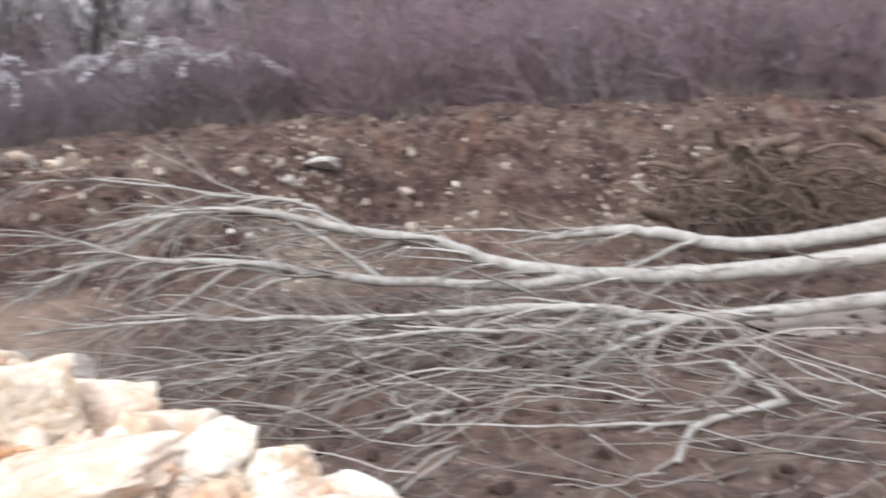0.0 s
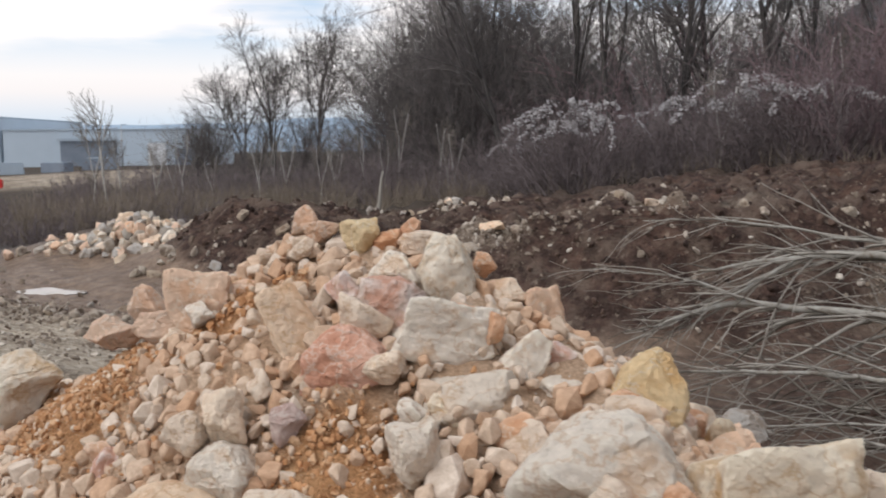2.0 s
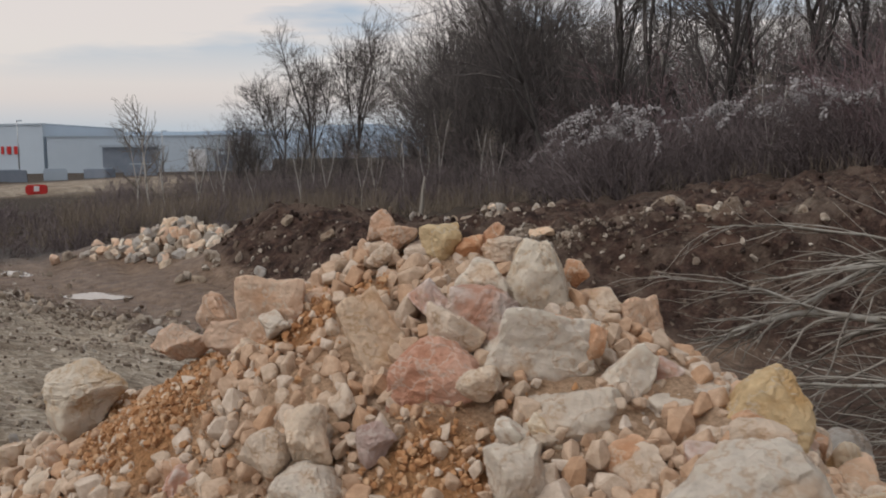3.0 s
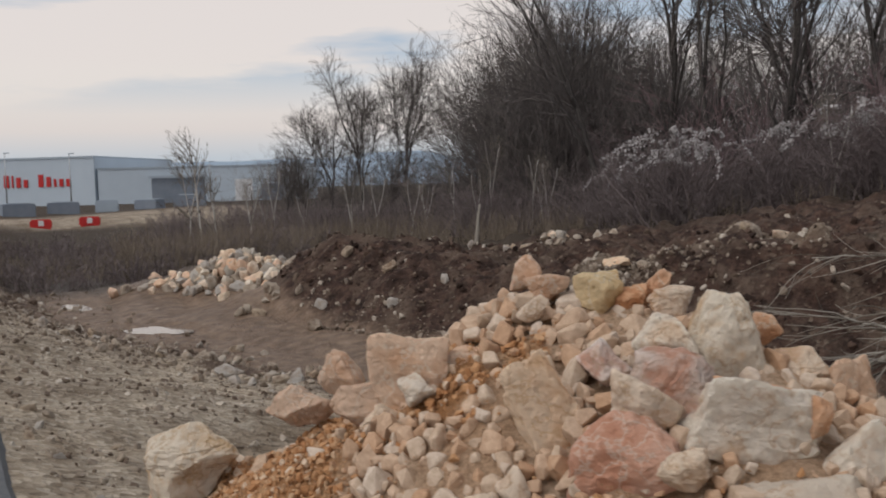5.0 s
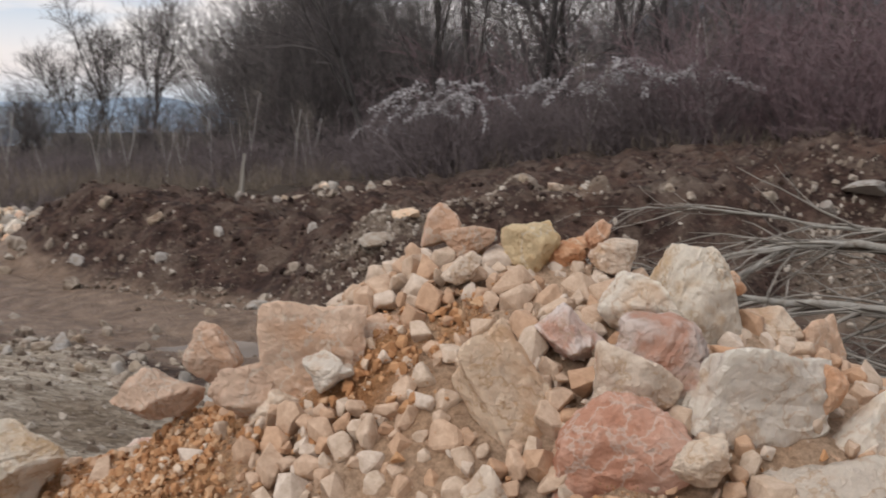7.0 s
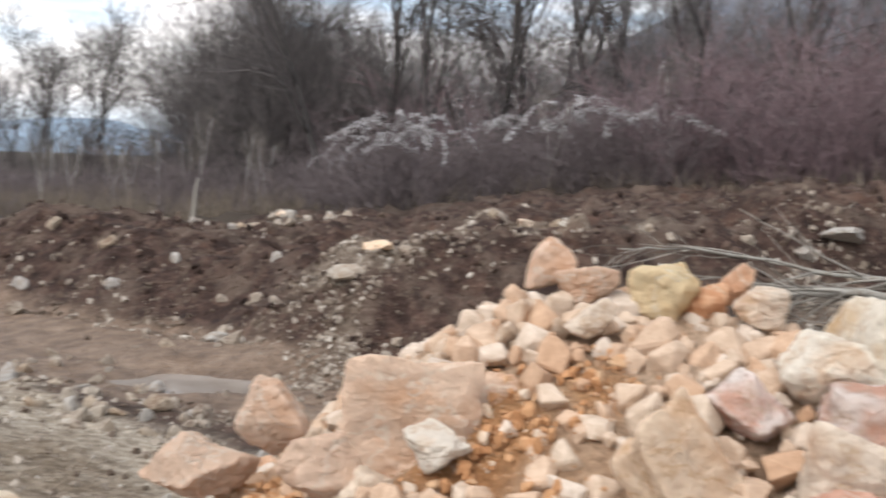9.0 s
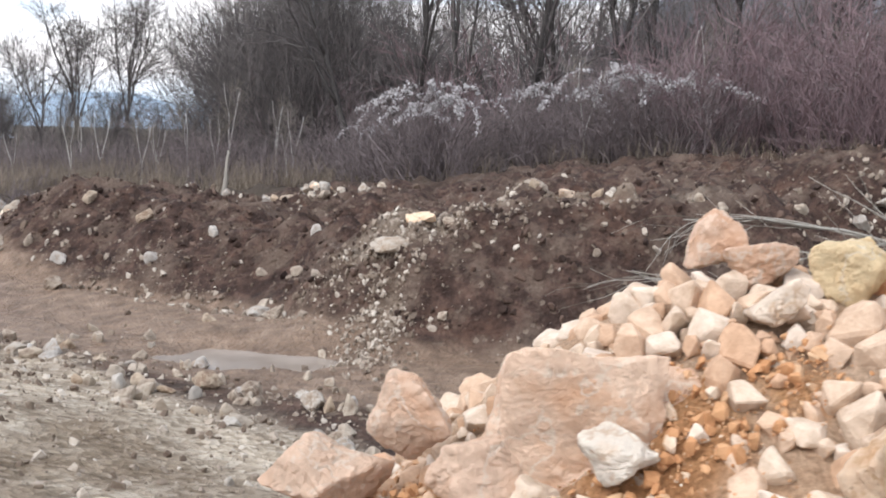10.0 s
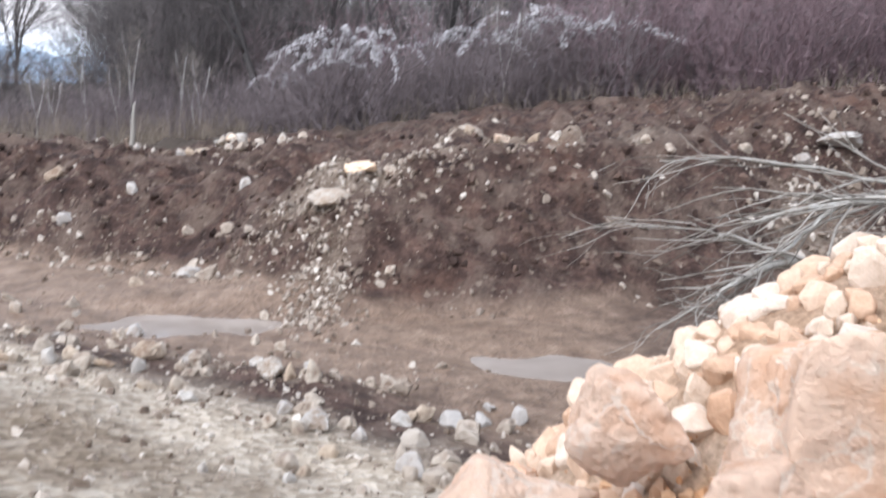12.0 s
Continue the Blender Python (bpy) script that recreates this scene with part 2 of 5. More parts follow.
def water_mat():
    m, n, l, b = mat("puddle_water")
    geo = n.new("ShaderNodeNewGeometry")
    a = noise_tex(n, l, 2.0, 2.0, 0.5, geo.outputs["Position"])
    l.new(ramp(n, l, a.outputs["Fac"], [(0.3, (0.24, 0.20, 0.165)), (0.7, (0.31, 0.265, 0.225))]), b.inputs["Base Color"])
    b.inputs["Roughness"].default_value = 0.07
    b.inputs["Specular IOR Level"].default_value = 0.6
    return m


SAND = sand_mat()
GROUND = ground_mat()
ASPHALT = plain_mat("worn_asphalt", (0.085, 0.09, 0.097), (0.145, 0.147, 0.15), 60.0, 0.85, 0.0, 0.6, 0.01)
BARK_DARK = plain_mat("dark_bark", (0.048, 0.043, 0.040), (0.11, 0.098, 0.09), 14.0, 0.95, 0.0, 0.7, 0.03)
BARK_WHITE = plain_mat("birch_bark", (0.36, 0.33, 0.29), (0.55, 0.52, 0.48), 6.0, 0.8)
TWIG_TREE = twig_mat("tree_twigs", (0.092, 0.081, 0.077), (0.215, 0.188, 0.175))
TWIG_SCRUB = twig_mat("scrub_twigs", (0.11, 0.088, 0.084), (0.27, 0.222, 0.215))
TWIG_RED = twig_mat("red_brown_twigs", (0.16, 0.105, 0.106), (0.31, 0.225, 0.228))
TWIG_PALE = twig_mat("pale_saplings", (0.14, 0.12, 0.10), (0.30, 0.26, 0.22))
STRAW = twig_mat("dry_grass", (0.15, 0.118, 0.09), (0.33, 0.27, 0.205))
SEED = twig_mat("clematis_seed_heads", (0.30, 0.28, 0.27), (0.55, 0.52, 0.51))
BRUSH = twig_mat("felled_branches", (0.09, 0.073, 0.056), (0.38, 0.345, 0.295))
PALE_BARK = pale_bark_mat()
WOOD_CUT = plain_mat("split_fresh_wood", (0.45, 0.30, 0.16), (0.62, 0.47, 0.30), 20.0)
ROOT = plain_mat("earthy_roots", (0.055, 0.036, 0.025), (0.15, 0.105, 0.075), 9.0, 0.95, 0.0, 0.8, 0.03)
ROOT_PALE = plain_mat("weathered_roots", (0.075, 0.052, 0.038), (0.185, 0.132, 0.098), 11.0, 0.95, 0.0, 0.8, 0.03)
WATER = water_mat()
# hall colours are blued and low in contrast: distance haze painted in
CLAD = plain_mat("hazed_pale_cladding", (0.50, 0.575, 0.64), (0.55, 0.625, 0.69), 0.12, 0.6, 0.0, 0.0)
CLAD_TRIM = plain_mat("hazed_grey_trim", (0.40, 0.465, 0.53), (0.45, 0.515, 0.57), 0.3, 0.6, 0.0, 0.0)
DOCK_DARK = plain_mat("bay_shade_and_dark_goods", (0.20, 0.235, 0.28), (0.27, 0.30, 0.345), 0.4, 0.8, 0.0, 0.0)
RED = plain_mat("red_paint", (0.50, 0.03, 0.03), (0.60, 0.05, 0.045), 3.0, 0.5, 0.0, 0.0)
WHITE = plain_mat("white_paint", (0.70, 0.70, 0.70), (0.78, 0.78, 0.78), 3.0, 0.5, 0.0, 0.0)
GALV = plain_mat("galvanised_steel", (0.38, 0.39, 0.40), (0.48, 0.49, 0.50), 12.0, 0.45, 0.8, 0.0)
# blue-grey tint paints haze onto the wooded slope
HILL = plain_mat("hazed_wooded_hill", (0.115, 0.125, 0.15), (0.205, 0.205, 0.225), 0.16, 1.0, 0.0, 0.8, 3.0)
# aerial haze over the far hills is put into this pale blue
HILL_FAR = plain_mat("hazed_far_hill", (0.28, 0.36, 0.44), (0.33, 0.41, 0.49), 0.004, 1.0, 0.0, 0.0)

# ---- helpers of this scene ----
RNG = np.random.default_rng(7)
R2 = math.sqrt(2)


def lattice(ix, iy, seed):
    h = (ix * 374761393 + iy * 668265263 + seed * 974634777) & 0xFFFFFFFF
    h = ((h ^ (h >> 13)) * 1274126177) & 0xFFFFFFFF
    return ((h ^ (h >> 16)) & 0xFFFF) / 65535.0


def vnoise(x, y, seed=0):
    """Smooth value noise from -1 to 1 on arrays."""
    ix, iy = np.floor(x).astype(np.int64), np.floor(y).astype(np.int64)
    fx, fy = x - ix, y - iy
    fx, fy = fx * fx * (3 - 2 * fx), fy * fy * (3 - 2 * fy)
    a = lattice(ix, iy, seed) * (1 - fx) + lattice(ix + 1, iy, seed) * fx
    b = lattice(ix, iy + 1, seed) * (1 - fx) + lattice(ix + 1, iy + 1, seed) * fx
    return 2 * (a * (1 - fy) + b * fy) - 1


def step(a, b, x):
    k = np.clip((x - a) / (b - a), 0, 1)
    return k * k * (3 - 2 * k)


def bump_at(x, y, cx, cy, rx, ry, h):
    return h * np.exp(-(((x - cx) / rx) ** 2 + ((y - cy) / ry) ** 2))


def along(x, y):
    """Distance off the road's edge, and distance along the road."""
    return (x + y - 3.1) / R2, (y - x) / R2


def shoulder_width(v):
    return np.clip(4.9 - 0.28 * (v - 8), 1.2, 4.9)


FOOT_X = (-60, -20, -12, -8, -6, -2.4, -0.3, 2.6, 5, 8, 12, 16, 40)
FOOT_Y = (30, 27, 24, 19.2, 17.6, 15.6, 13.4, 13.3, 14.3, 15.2, 13.2, 12.0, 10.0)


def ground_parts(x, y):
    u, v = along(x, y)
    w = shoulder_width(v)
    k = np.clip(u / w, 0, 1)
    shoulder = 1.15 * (1 - k)
    foot = np.interp(x, FOOT_X, FOOT_Y) + 0.35 * vnoise(x * 0.7, y * 0.3, 5)
    soil = step(0, 1, (y - foot) / 2.4) * (u > w * 0.9)
    plateau = np.interp(x, (-14, -9, -4, -2.5, 0, 1.9, 6.2, 20), (0.05, 0.28, 0.75, 0.92, 1.22, 1.45, 1.95, 3.0)) * (1 - step(60, 120, np.hypot(x, y)))
    floor = 0.07 * np.clip(x - 6, 0, 10)
    return u, v, w, k, shoulder, foot, soil, plateau, floor


def dry_ground_z(x, y):
    x, y = np.asarray(x, float), np.asarray(y, float)
    u, v, w, k, shoulder, foot, soil, plateau, floor = ground_parts(x, y)
    z = np.maximum(shoulder, floor) * (1 - soil) + plateau * soil
    near = 1 - step(40, 75, np.hypot(x, y))
    # heaps of turned earth
    heaps = bump_at(x, y, -6.6, 20.4, 2.4, 1.5, 0.95) + bump_at(x, y, -3.6, 18.2, 1.8, 1.3, 0.35) + bump_at(x, y, -9.0, 24, 3, 2, 0.45)
    heaps += bump_at(x, y, -0.6, 15.4, 1.6, 1.0, 0.30) + bump_at(x, y, 3.2, 15.2, 1.8, 1.2, 0.25) + bump_at(x, y, 9.0, 17.5, 3, 1.6, 0.45)
    heaps += bump_at(x, y, 6.3, 15.6, 1.5, 1.0, 0.35) + bump_at(x, y, 12.6, 13.8, 2.6, 2.0, 0.7) + bump_at(x, y, 9.4, 15.0, 1.9, 1.1, 0.45)
    heaps += bump_at(x, y, -11.6, 23.0, 2.2, 1.5, 0.65) + bump_at(x, y, -3.3, 25.5, 1.6, 0.8, 0.3)
    rough = 0.10 * vnoise(x * 6.0, y * 6.0, 14) + 0.22 * vnoise(x * 0.8, y * 0.8, 1) + 0.19 * vnoise(x * 1.9, y * 1.9, 2) + 0.10 * vnoise(x * 4.0, y * 4.0, 3)
    earth = np.clip(soil * 1.4, 0, 1) * near
    z = z + earth * rough + heaps
    # berm of stones pushed up along the foot of the shoulder
    z = z + 0.20 * np.exp(-(((u - w) / 0.45) ** 2)) * (0.7 + 0.5 * vnoise(v * 1.3, u, 6)) * (v > 3) * (1 - soil)
    # ruts of the dirt track
    rut = np.exp(-((np.mod(u - w - 1.3 + 0.25 * vnoise(v * 0.2, u * 0.1, 8), 1.6) - 0.8) / 0.22) ** 2)
    z = z - 0.08 * rut * (u > w + 0.6) * (1 - soil) * near
    z = z + 0.022 * vnoise(x * 4, y * 4, 4) * (k > 0.02) * near + 0.05 * vnoise(x * 0.6, y * 0.6, 9) * (k > 0.1) * near
    # low embankment of the far gravel road, and the hill that the wood climbs
    far = np.hypot(x, y)
    ang = np.degrees(np.arctan2(x, y))
    z = z + (0.1 + 0.8 * step(-40, -29, ang)) * step(72, 80, far) * (1 - step(110, 140, far)) * (1 - step(-28, -22, ang)) * (ang > -80)
    z = z + 0.17 * np.clip(far - 58, 0, 160) * step(5, 18, ang) * (1 - step(100, 160, ang))
    return z


# pools on the dirt track: middle, reach and turn
POOLS = ((-2.2, 13.65, 1.05, 0.42, -0.1), (-9.5, 17.45, 0.62, 0.24, -0.15), (-13.6, 20.4, 0.7, 0.16, 2.5), (11.2, 9.1, 0.9, 0.5, 0.3), (1.55, 11.65, 0.62, 0.24, -0.1))
POOL_LEVEL = [float(dry_ground_z(p[0], p[1])) - 0.03 for p in POOLS]


def ground_z(x, y):
    """The ground with the hollows that hold the pools."""
    x, y = np.asarray(x, float), np.asarray(y, float)
    z = dry_ground_z(x, y)
    for (cx, cy, rx, ry, turn), level in zip(POOLS, POOL_LEVEL):
        a = ((x - cx) * math.cos(turn) + (y - cy) * math.sin(turn)) / rx
        b = ((y - cy) * math.cos(turn) - (x - cx) * math.sin(turn)) / (ry + 0.08)
        k = 1 - step(0.55, 1.9, np.hypot(a, b) + 0.25 * vnoise(x * 3, y * 3, 19))
        z = z * (1 - k) + (level - 0.03) * k
    return z


def mesh_from(name, verts, faces, material=None, smooth=False):
    me = bpy.data.meshes.new(name)
    me.from_pydata([tuple(p) for p in verts], [], [tuple(f) for f in faces])
    if material:
        me.materials.append(material)
    if smooth:
        me.polygons.foreach_set("use_smooth", [True] * len(me.polygons))
    me.update()
    return me


def bm_mesh(name, bm, material=None):
    me = bpy.data.meshes.new(name)
    bm.to_mesh(me)
    bm.free()
    if material:
        me.materials.append(material)
    return me


def child(name, me, parent, label="", m=None):
    ob = new(name, me)
    ob.parent = parent
    if m is not None:
        ob.matrix_basis = m
    return tagged(ob, label)


def part(name, bm, material, parent, label="", m=None):
    return child(name, bm_mesh(name, bm, material), parent, label, m)


def box_bm(bm, cx, cy, cz, sx, sy, sz, bevel=0.0):
    r = bmesh.ops.create_cube(bm, size=1.0, matrix=Matrix.Translation((cx, cy, cz)) @ Matrix.Diagonal((sx, sy, sz, 1)))
    if bevel:
        edges = list({e for v in r["verts"] for e in v.link_edges})
        bmesh.ops.bevel(bm, geom=edges, offset=bevel, segments=2, affect="EDGES")
    return bm


class Tubes:
    """Collects tapered tubes along bent lines and joins them into one mesh."""

    def __init__(self):
        self.verts, self.faces, self.count = [], [], 0

    def add(self, pts, radii, sides=3):
        pts = np.asarray(pts, float)
        n = len(pts)
        d = np.gradient(pts, axis=0)
        d /= np.linalg.norm(d, axis=1)[:, None] + 1e-9
        ref = np.where(np.abs(d[:, 2:3]) > 0.9, np.array([[1.0, 0, 0]]), np.array([[0, 0, 1.0]]))
        a = np.cross(d, ref)
        a /= np.linalg.norm(a, axis=1)[:, None] + 1e-9
        b = np.cross(d, a)
        th = np.arange(sides) * 2 * math.pi / sides
        r = np.asarray(radii, float)[:, None, None]
        ring = pts[:, None] + r * (a[:, None] * np.cos(th)[None, :, None] + b[:, None] * np.sin(th)[None, :, None])
        self.verts.append(ring.reshape(-1, 3))
        base = self.count
        for i in range(n - 1):
            for j in range(sides):
                k = (j + 1) % sides
                self.faces.append((base + i * sides + j, base + i * sides + k, base + (i + 1) * sides + k, base + (i + 1) * sides + j))
        if sides > 3:
            self.faces.append(tuple(base + j for j in range(sides))[::-1])
            self.faces.append(tuple(base + (n - 1) * sides + j for j in range(sides)))
        self.count += n * sides

    def mesh(self, name, material, smooth=True):
        return mesh_from(name, np.concatenate(self.verts), self.faces, material, smooth)


def bent(rng, start, way, length, n, wander, lift=0.0):
    """A wandering line; lift bends it up (or down) along its length."""
    pts, p, d = [np.array(start, float)], np.array(start, float), np.array(way, float)
    d /= np.linalg.norm(d)
    for _ in range(n - 1):
        d = d + rng.normal(0, wander, 3) + (0, 0, lift)
        d /= np.linalg.norm(d)
        p = p + d * length / (n - 1)
        pts.append(p)
    return np.array(pts)


def around(rng, d, spread_):
    """A way that leaves d by about that angle, to a random side."""
    side = np.cross(d, rng.normal(size=3))
    side /= np.linalg.norm(side) + 1e-9
    return d * math.cos(spread_) + side * math.sin(spread_)


# ---- the ground ----


def axis_steps(lo, hi, fine, far):
    mid = list(np.arange(lo, hi, fine))
    out, s, p = [], fine, hi
    while p < far:
        out.append(p)
        s *= 1.16
        p += s
    low, s, p = [], fine, lo - fine
    while p > -far:
        low.append(p)
        s *= 1.16
        p -= s
    return np.array(low[::-1] + mid + out)


def build_ground():
    xs, ys = axis_steps(-14, 15, 0.11, 3500), axis_steps(3, 27, 0.11, 3500)
    gx, gy = np.meshgrid(xs, ys)
    x, y = gx.ravel(), gy.ravel()
    z = ground_z(x, y)
    nx, ny = len(xs), len(ys)
    i = np.arange(nx * ny).reshape(ny, nx)
    quads = np.stack([i[:-1, :-1], i[:-1, 1:], i[1:, 1:], i[1:, :-1]], -1).reshape(-1, 4)
    me = bpy.data.meshes.new("ground")
    me.vertices.add(len(x))
    me.vertices.foreach_set("co", np.stack([x, y, z], 1).ravel())
    me.loops.add(quads.size)
    me.loops.foreach_set("vertex_index", quads.ravel())
    me.polygons.add(len(quads))
    me.polygons.foreach_set("loop_start", np.arange(0, quads.size, 4))
    me.polygons.foreach_set("use_smooth", np.ones(len(quads), bool))
    me.update()
    me.validate()
    u, v, w, k, shoulder, foot, soil, plateau, floor = ground_parts(x, y)
    ragged = 0.35 * vnoise(x * 1.1, y * 1.1, 11) + 0.25 * vnoise(x * 3, y * 3, 12)
    far = np.hypot(x, y)
    ang = np.degrees(np.arctan2(x, y))
    gravel = step(0.25, -0.25, u - w + 0.25 + ragged) * (far < 60)
    gravel = np.maximum(gravel, step(70, 76, far) * (1 - step(100, 120, far)) * (ang < -24) * 0.9)
    # patches of crushed stone on the earth
    patch = np.zeros_like(x)
    for cx, cy, rx, ry in ((-0.2, 15.6, 1.3, 0.5), (-0.6, 14.3, 0.35, 0.8), (6.2, 14.8, 1.0, 0.8), (1.9, 19.3, 1.0, 0.4), (2.2, 15.9, 1.8, 0.4)):
        patch = np.maximum(patch, step(0.25, 0.75, np.exp(-(((x - cx) / rx) ** 2 + ((y - cy) / ry) ** 2)) + 0.45 * ragged))
    gravel = np.maximum(gravel, 0.3 * patch)
    mud = step(-0.2, 0.5, u - w + ragged * 0.5) * (1 - step(0.0, 0.14, soil + 0.1 * ragged)) * (far < 60)
    mud = mud * (1 - step(1.6, 3.6, x + 0.6 * ragged) * 0.85)
    # brown earth smeared over the berm between shoulder and track
    smear = np.exp(-(((u - w - 0.15) / 0.75) ** 2)) * step(-0.25, 0.35, ragged + 0.3 * vnoise(x * 2.2, y * 2.2, 18)) * (v > 5)
    gravel, mud = gravel * (1 - 0.8 * smear), mud * (1 - 0.65 * smear)
    grass = step(24, 29, y + 2 * ragged - 0.28 * x) * (x < -8) + step(28, 34, far + 3 * ragged)
    grass = np.clip(grass, 0, 1) * (1 - gravel) * (1 - 0.75 * step(-12, -4, ang) * step(40, 50, far))
    col = me.color_attributes.new("zone", "FLOAT_COLOR", "POINT")
    col.data.foreach_set("color", np.stack([gravel, mud, grass, np.ones_like(x)], 1).ravel())
    me.materials.append(GROUND)
    return tagged(new("ground", me), "turned brown earth, gravel shoulder and muddy dirt track", "ground", kind="structure")


GROUND_OB = build_ground()


def build_road():
    """The asphalt road whose edge the walk follows."""
    bm = bmesh.new()
    vs = list(np.arange(-60, -4, 1.0)) + list(np.arange(-4, 14, 0.12)) + list(np.arange(14, 61, 1.0))
    rows = []
    for v in vs:
        row = []
        for u, z in ((-6.5, 1.20), (-3.2, 1.23), (-0.35, 1.185), (0.05 + 0.04 * float(vnoise(np.array(v * 0.9), np.array(0.5), 15)) + 0.012 * float(vnoise(np.array(v * 4.1), np.array(0.5), 16)), 1.172), (0.2, 1.0)):
            x, y = (u * R2 + 3.1 - v * R2) / 2, (u * R2 + 3.1 + v * R2) / 2
            row.append(bm.verts.new((x, y, z)))
        rows.append(row)
    for a, b in zip(rows, rows[1:]):
        for i in range(4):
            bm.faces.new((a[i], a[i + 1], b[i + 1], b[i]))
    bmesh.ops.recalc_face_normals(bm, faces=bm.faces)
    return tagged(new("road", bm_mesh("road", bm, ASPHALT)), "dark worn asphalt road with a ragged edge", "road", kind="structure")


build_road()


def puddle(pool, level, label):
    cx, cy, rx, ry, turn = pool
    bm = bmesh.new()
    pts = []
    for i in range(36):
        a = i * math.pi / 18
        px, py = 1.5 * rx * math.cos(a), 1.6 * (ry + 0.05) * math.sin(a)
        pts.append(bm.verts.new((cx + px * math.cos(turn) - py * math.sin(turn), cy + px * math.sin(turn) + py * math.cos(turn), level)))
    bm.faces.new(pts)
    return tagged(new("puddle", bm_mesh("puddle", bm, WATER)), label, "puddle", "puddles on the track", kind="structure")


for pool, level, label in zip(POOLS, POOL_LEVEL, ("shallow puddle of muddy water on the dirt track", "bright puddle in a rut of the track", "bright puddle in a rut of the track", "shallow puddle beside the felled trunks", "shallow puddle of muddy water on the dirt track")):
    puddle(pool, level, label)

# ---- stones ----


def hull_mesh(name, seed, points, boxy, bevel=0.0):
    """An angular broken stone, about one metre across."""
    rng = np.random.default_rng(seed)
    bm = bmesh.new()
    for _ in range(points):
        d = rng.normal(size=3)
        d /= np.abs(d).max() ** boxy * np.linalg.norm(d) ** (1 - boxy)
        d *= 0.5 * rng.uniform(0.82, 1.0)
        bm.verts.new(d)
    r = bmesh.ops.convex_hull(bm, input=bm.verts)
    bmesh.ops.delete(bm, geom=[g for g in r["geom_interior"] if isinstance(g, bmesh.types.BMVert)], context="VERTS")
    loose = [v for v in bm.verts if not v.link_faces]
    bmesh.ops.delete(bm, geom=loose, context="VERTS")
    if bevel:
        bmesh.ops.dissolve_limit(bm, angle_limit=0.35, verts=bm.verts, edges=bm.edges)
        bmesh.ops.bevel(bm, geom=list(bm.edges), offset=bevel, segments=1, affect="EDGES", clamp_overlap=True)
    bmesh.ops.triangulate(bm, faces=bm.faces)
    me = bm_mesh(name, bm)
    return me


def broken_rock(name, seed, subdivisions, cuts, boxy, wear):
    """A block split off along flat faces, about one metre across: a ball cut back by planes, its edges worn and its faces chipped."""
    rng = np.random.default_rng(seed)
    bm = bmesh.new()
    bmesh.ops.create_icosphere(bm, subdivisions=subdivisions, radius=1.0)
    d = np.array([v.co[:] for v in bm.verts])
    d /= np.linalg.norm(d, axis=1)[:, None]
    normals, reach = [], []
    for axis in range(3):
        for sign in (-1, 1):
            n = np.zeros(3)
            n[axis] = sign
            normals.append(n + rng.normal(0, 0.55 * (1.15 - boxy), 3))
            reach.append(rng.uniform(0.36, 0.50))
    for _ in range(cuts):
        normals.append(rng.normal(size=3))
        reach.append(rng.uniform(0.36, 0.54))
    normals = np.array(normals)
    normals /= np.linalg.norm(normals, axis=1)[:, None]
    r = np.array(reach)[None] / np.maximum(d @ normals.T, 0.05)
    r = -np.log(np.exp(-r * wear).sum(1)) / wear
    off = Vector((seed * 3.7, seed * 1.3, seed * 0.7))
    for v, q, k in zip(bm.verts, d, r):
        c = Vector(q * k)
        flake = abs(noise.noise(c * 3.0 - off))
        ledge = noise.noise(c * 2.1 + off)
        ledge = round(ledge * 5) / 5 - ledge
        grain = noise.noise(c * 9.0 + off)
        v.co = c + Vector(q) * (0.10 * noise.noise(c * 1.9 + off) - 0.10 * max(0.0, 0.25 - flake) + 0.11 * ledge + 0.025 * grain + 0.007 * noise.noise(c * 21.0))
    co = np.array([v.co[:] for v in bm.verts])
    mid, size = (co.max(0) + co.min(0)) / 2, co.max(0) - co.min(0)
    for v in bm.verts:
        v.co = ((v.co.x - mid[0]) / size[0], (v.co.y - mid[1]) / size[1], (v.co.z - mid[2]) / size[2])
    me = bm_mesh(name, bm)
    me.polygons.foreach_set("use_smooth", [True] * len(me.polygons))
    me.set_sharp_from_angle(angle=0.5)
    return me


BIG_SHAPES = [broken_rock("rock", 10 + i, 5, 9 + i % 5, 0.2 + 0.15 * (i % 4), 26) for i in range(12)]
BLOCK = broken_rock("rock", 33, 5, 5, 0.75, 30)
MID_SHAPES = [broken_rock("rock", 40 + i, 3, 8 + i % 4, 0.2 + 0.2 * (i % 3), 24) for i in range(14)]
ROUGH_SHAPES = [broken_rock("rock", 140 + i, 4, 8 + i % 5, 0.2 + 0.2 * (i % 3), 28) for i in range(14)]
FILL_SHAPES = [hull_mesh("stone", 240 + i, 14 + i % 5, 0.4 + 0.1 * (i % 3), 0.05) for i in range(12)]
SMALL_SHAPES = [hull_mesh("stone", 70 + i, 16, 0.6) for i in range(12)]
SHAPE_CACHE = {}


def coloured(me, tone):
    """The same shape in another kind of stone."""
    key = (me.name, tone)
    if key not in SHAPE_CACHE:
        c = me.copy()
        c.materials.clear()
        c.materials.append(STONE[tone])
        SHAPE_CACHE[key] = c
    return SHAPE_CACHE[key]


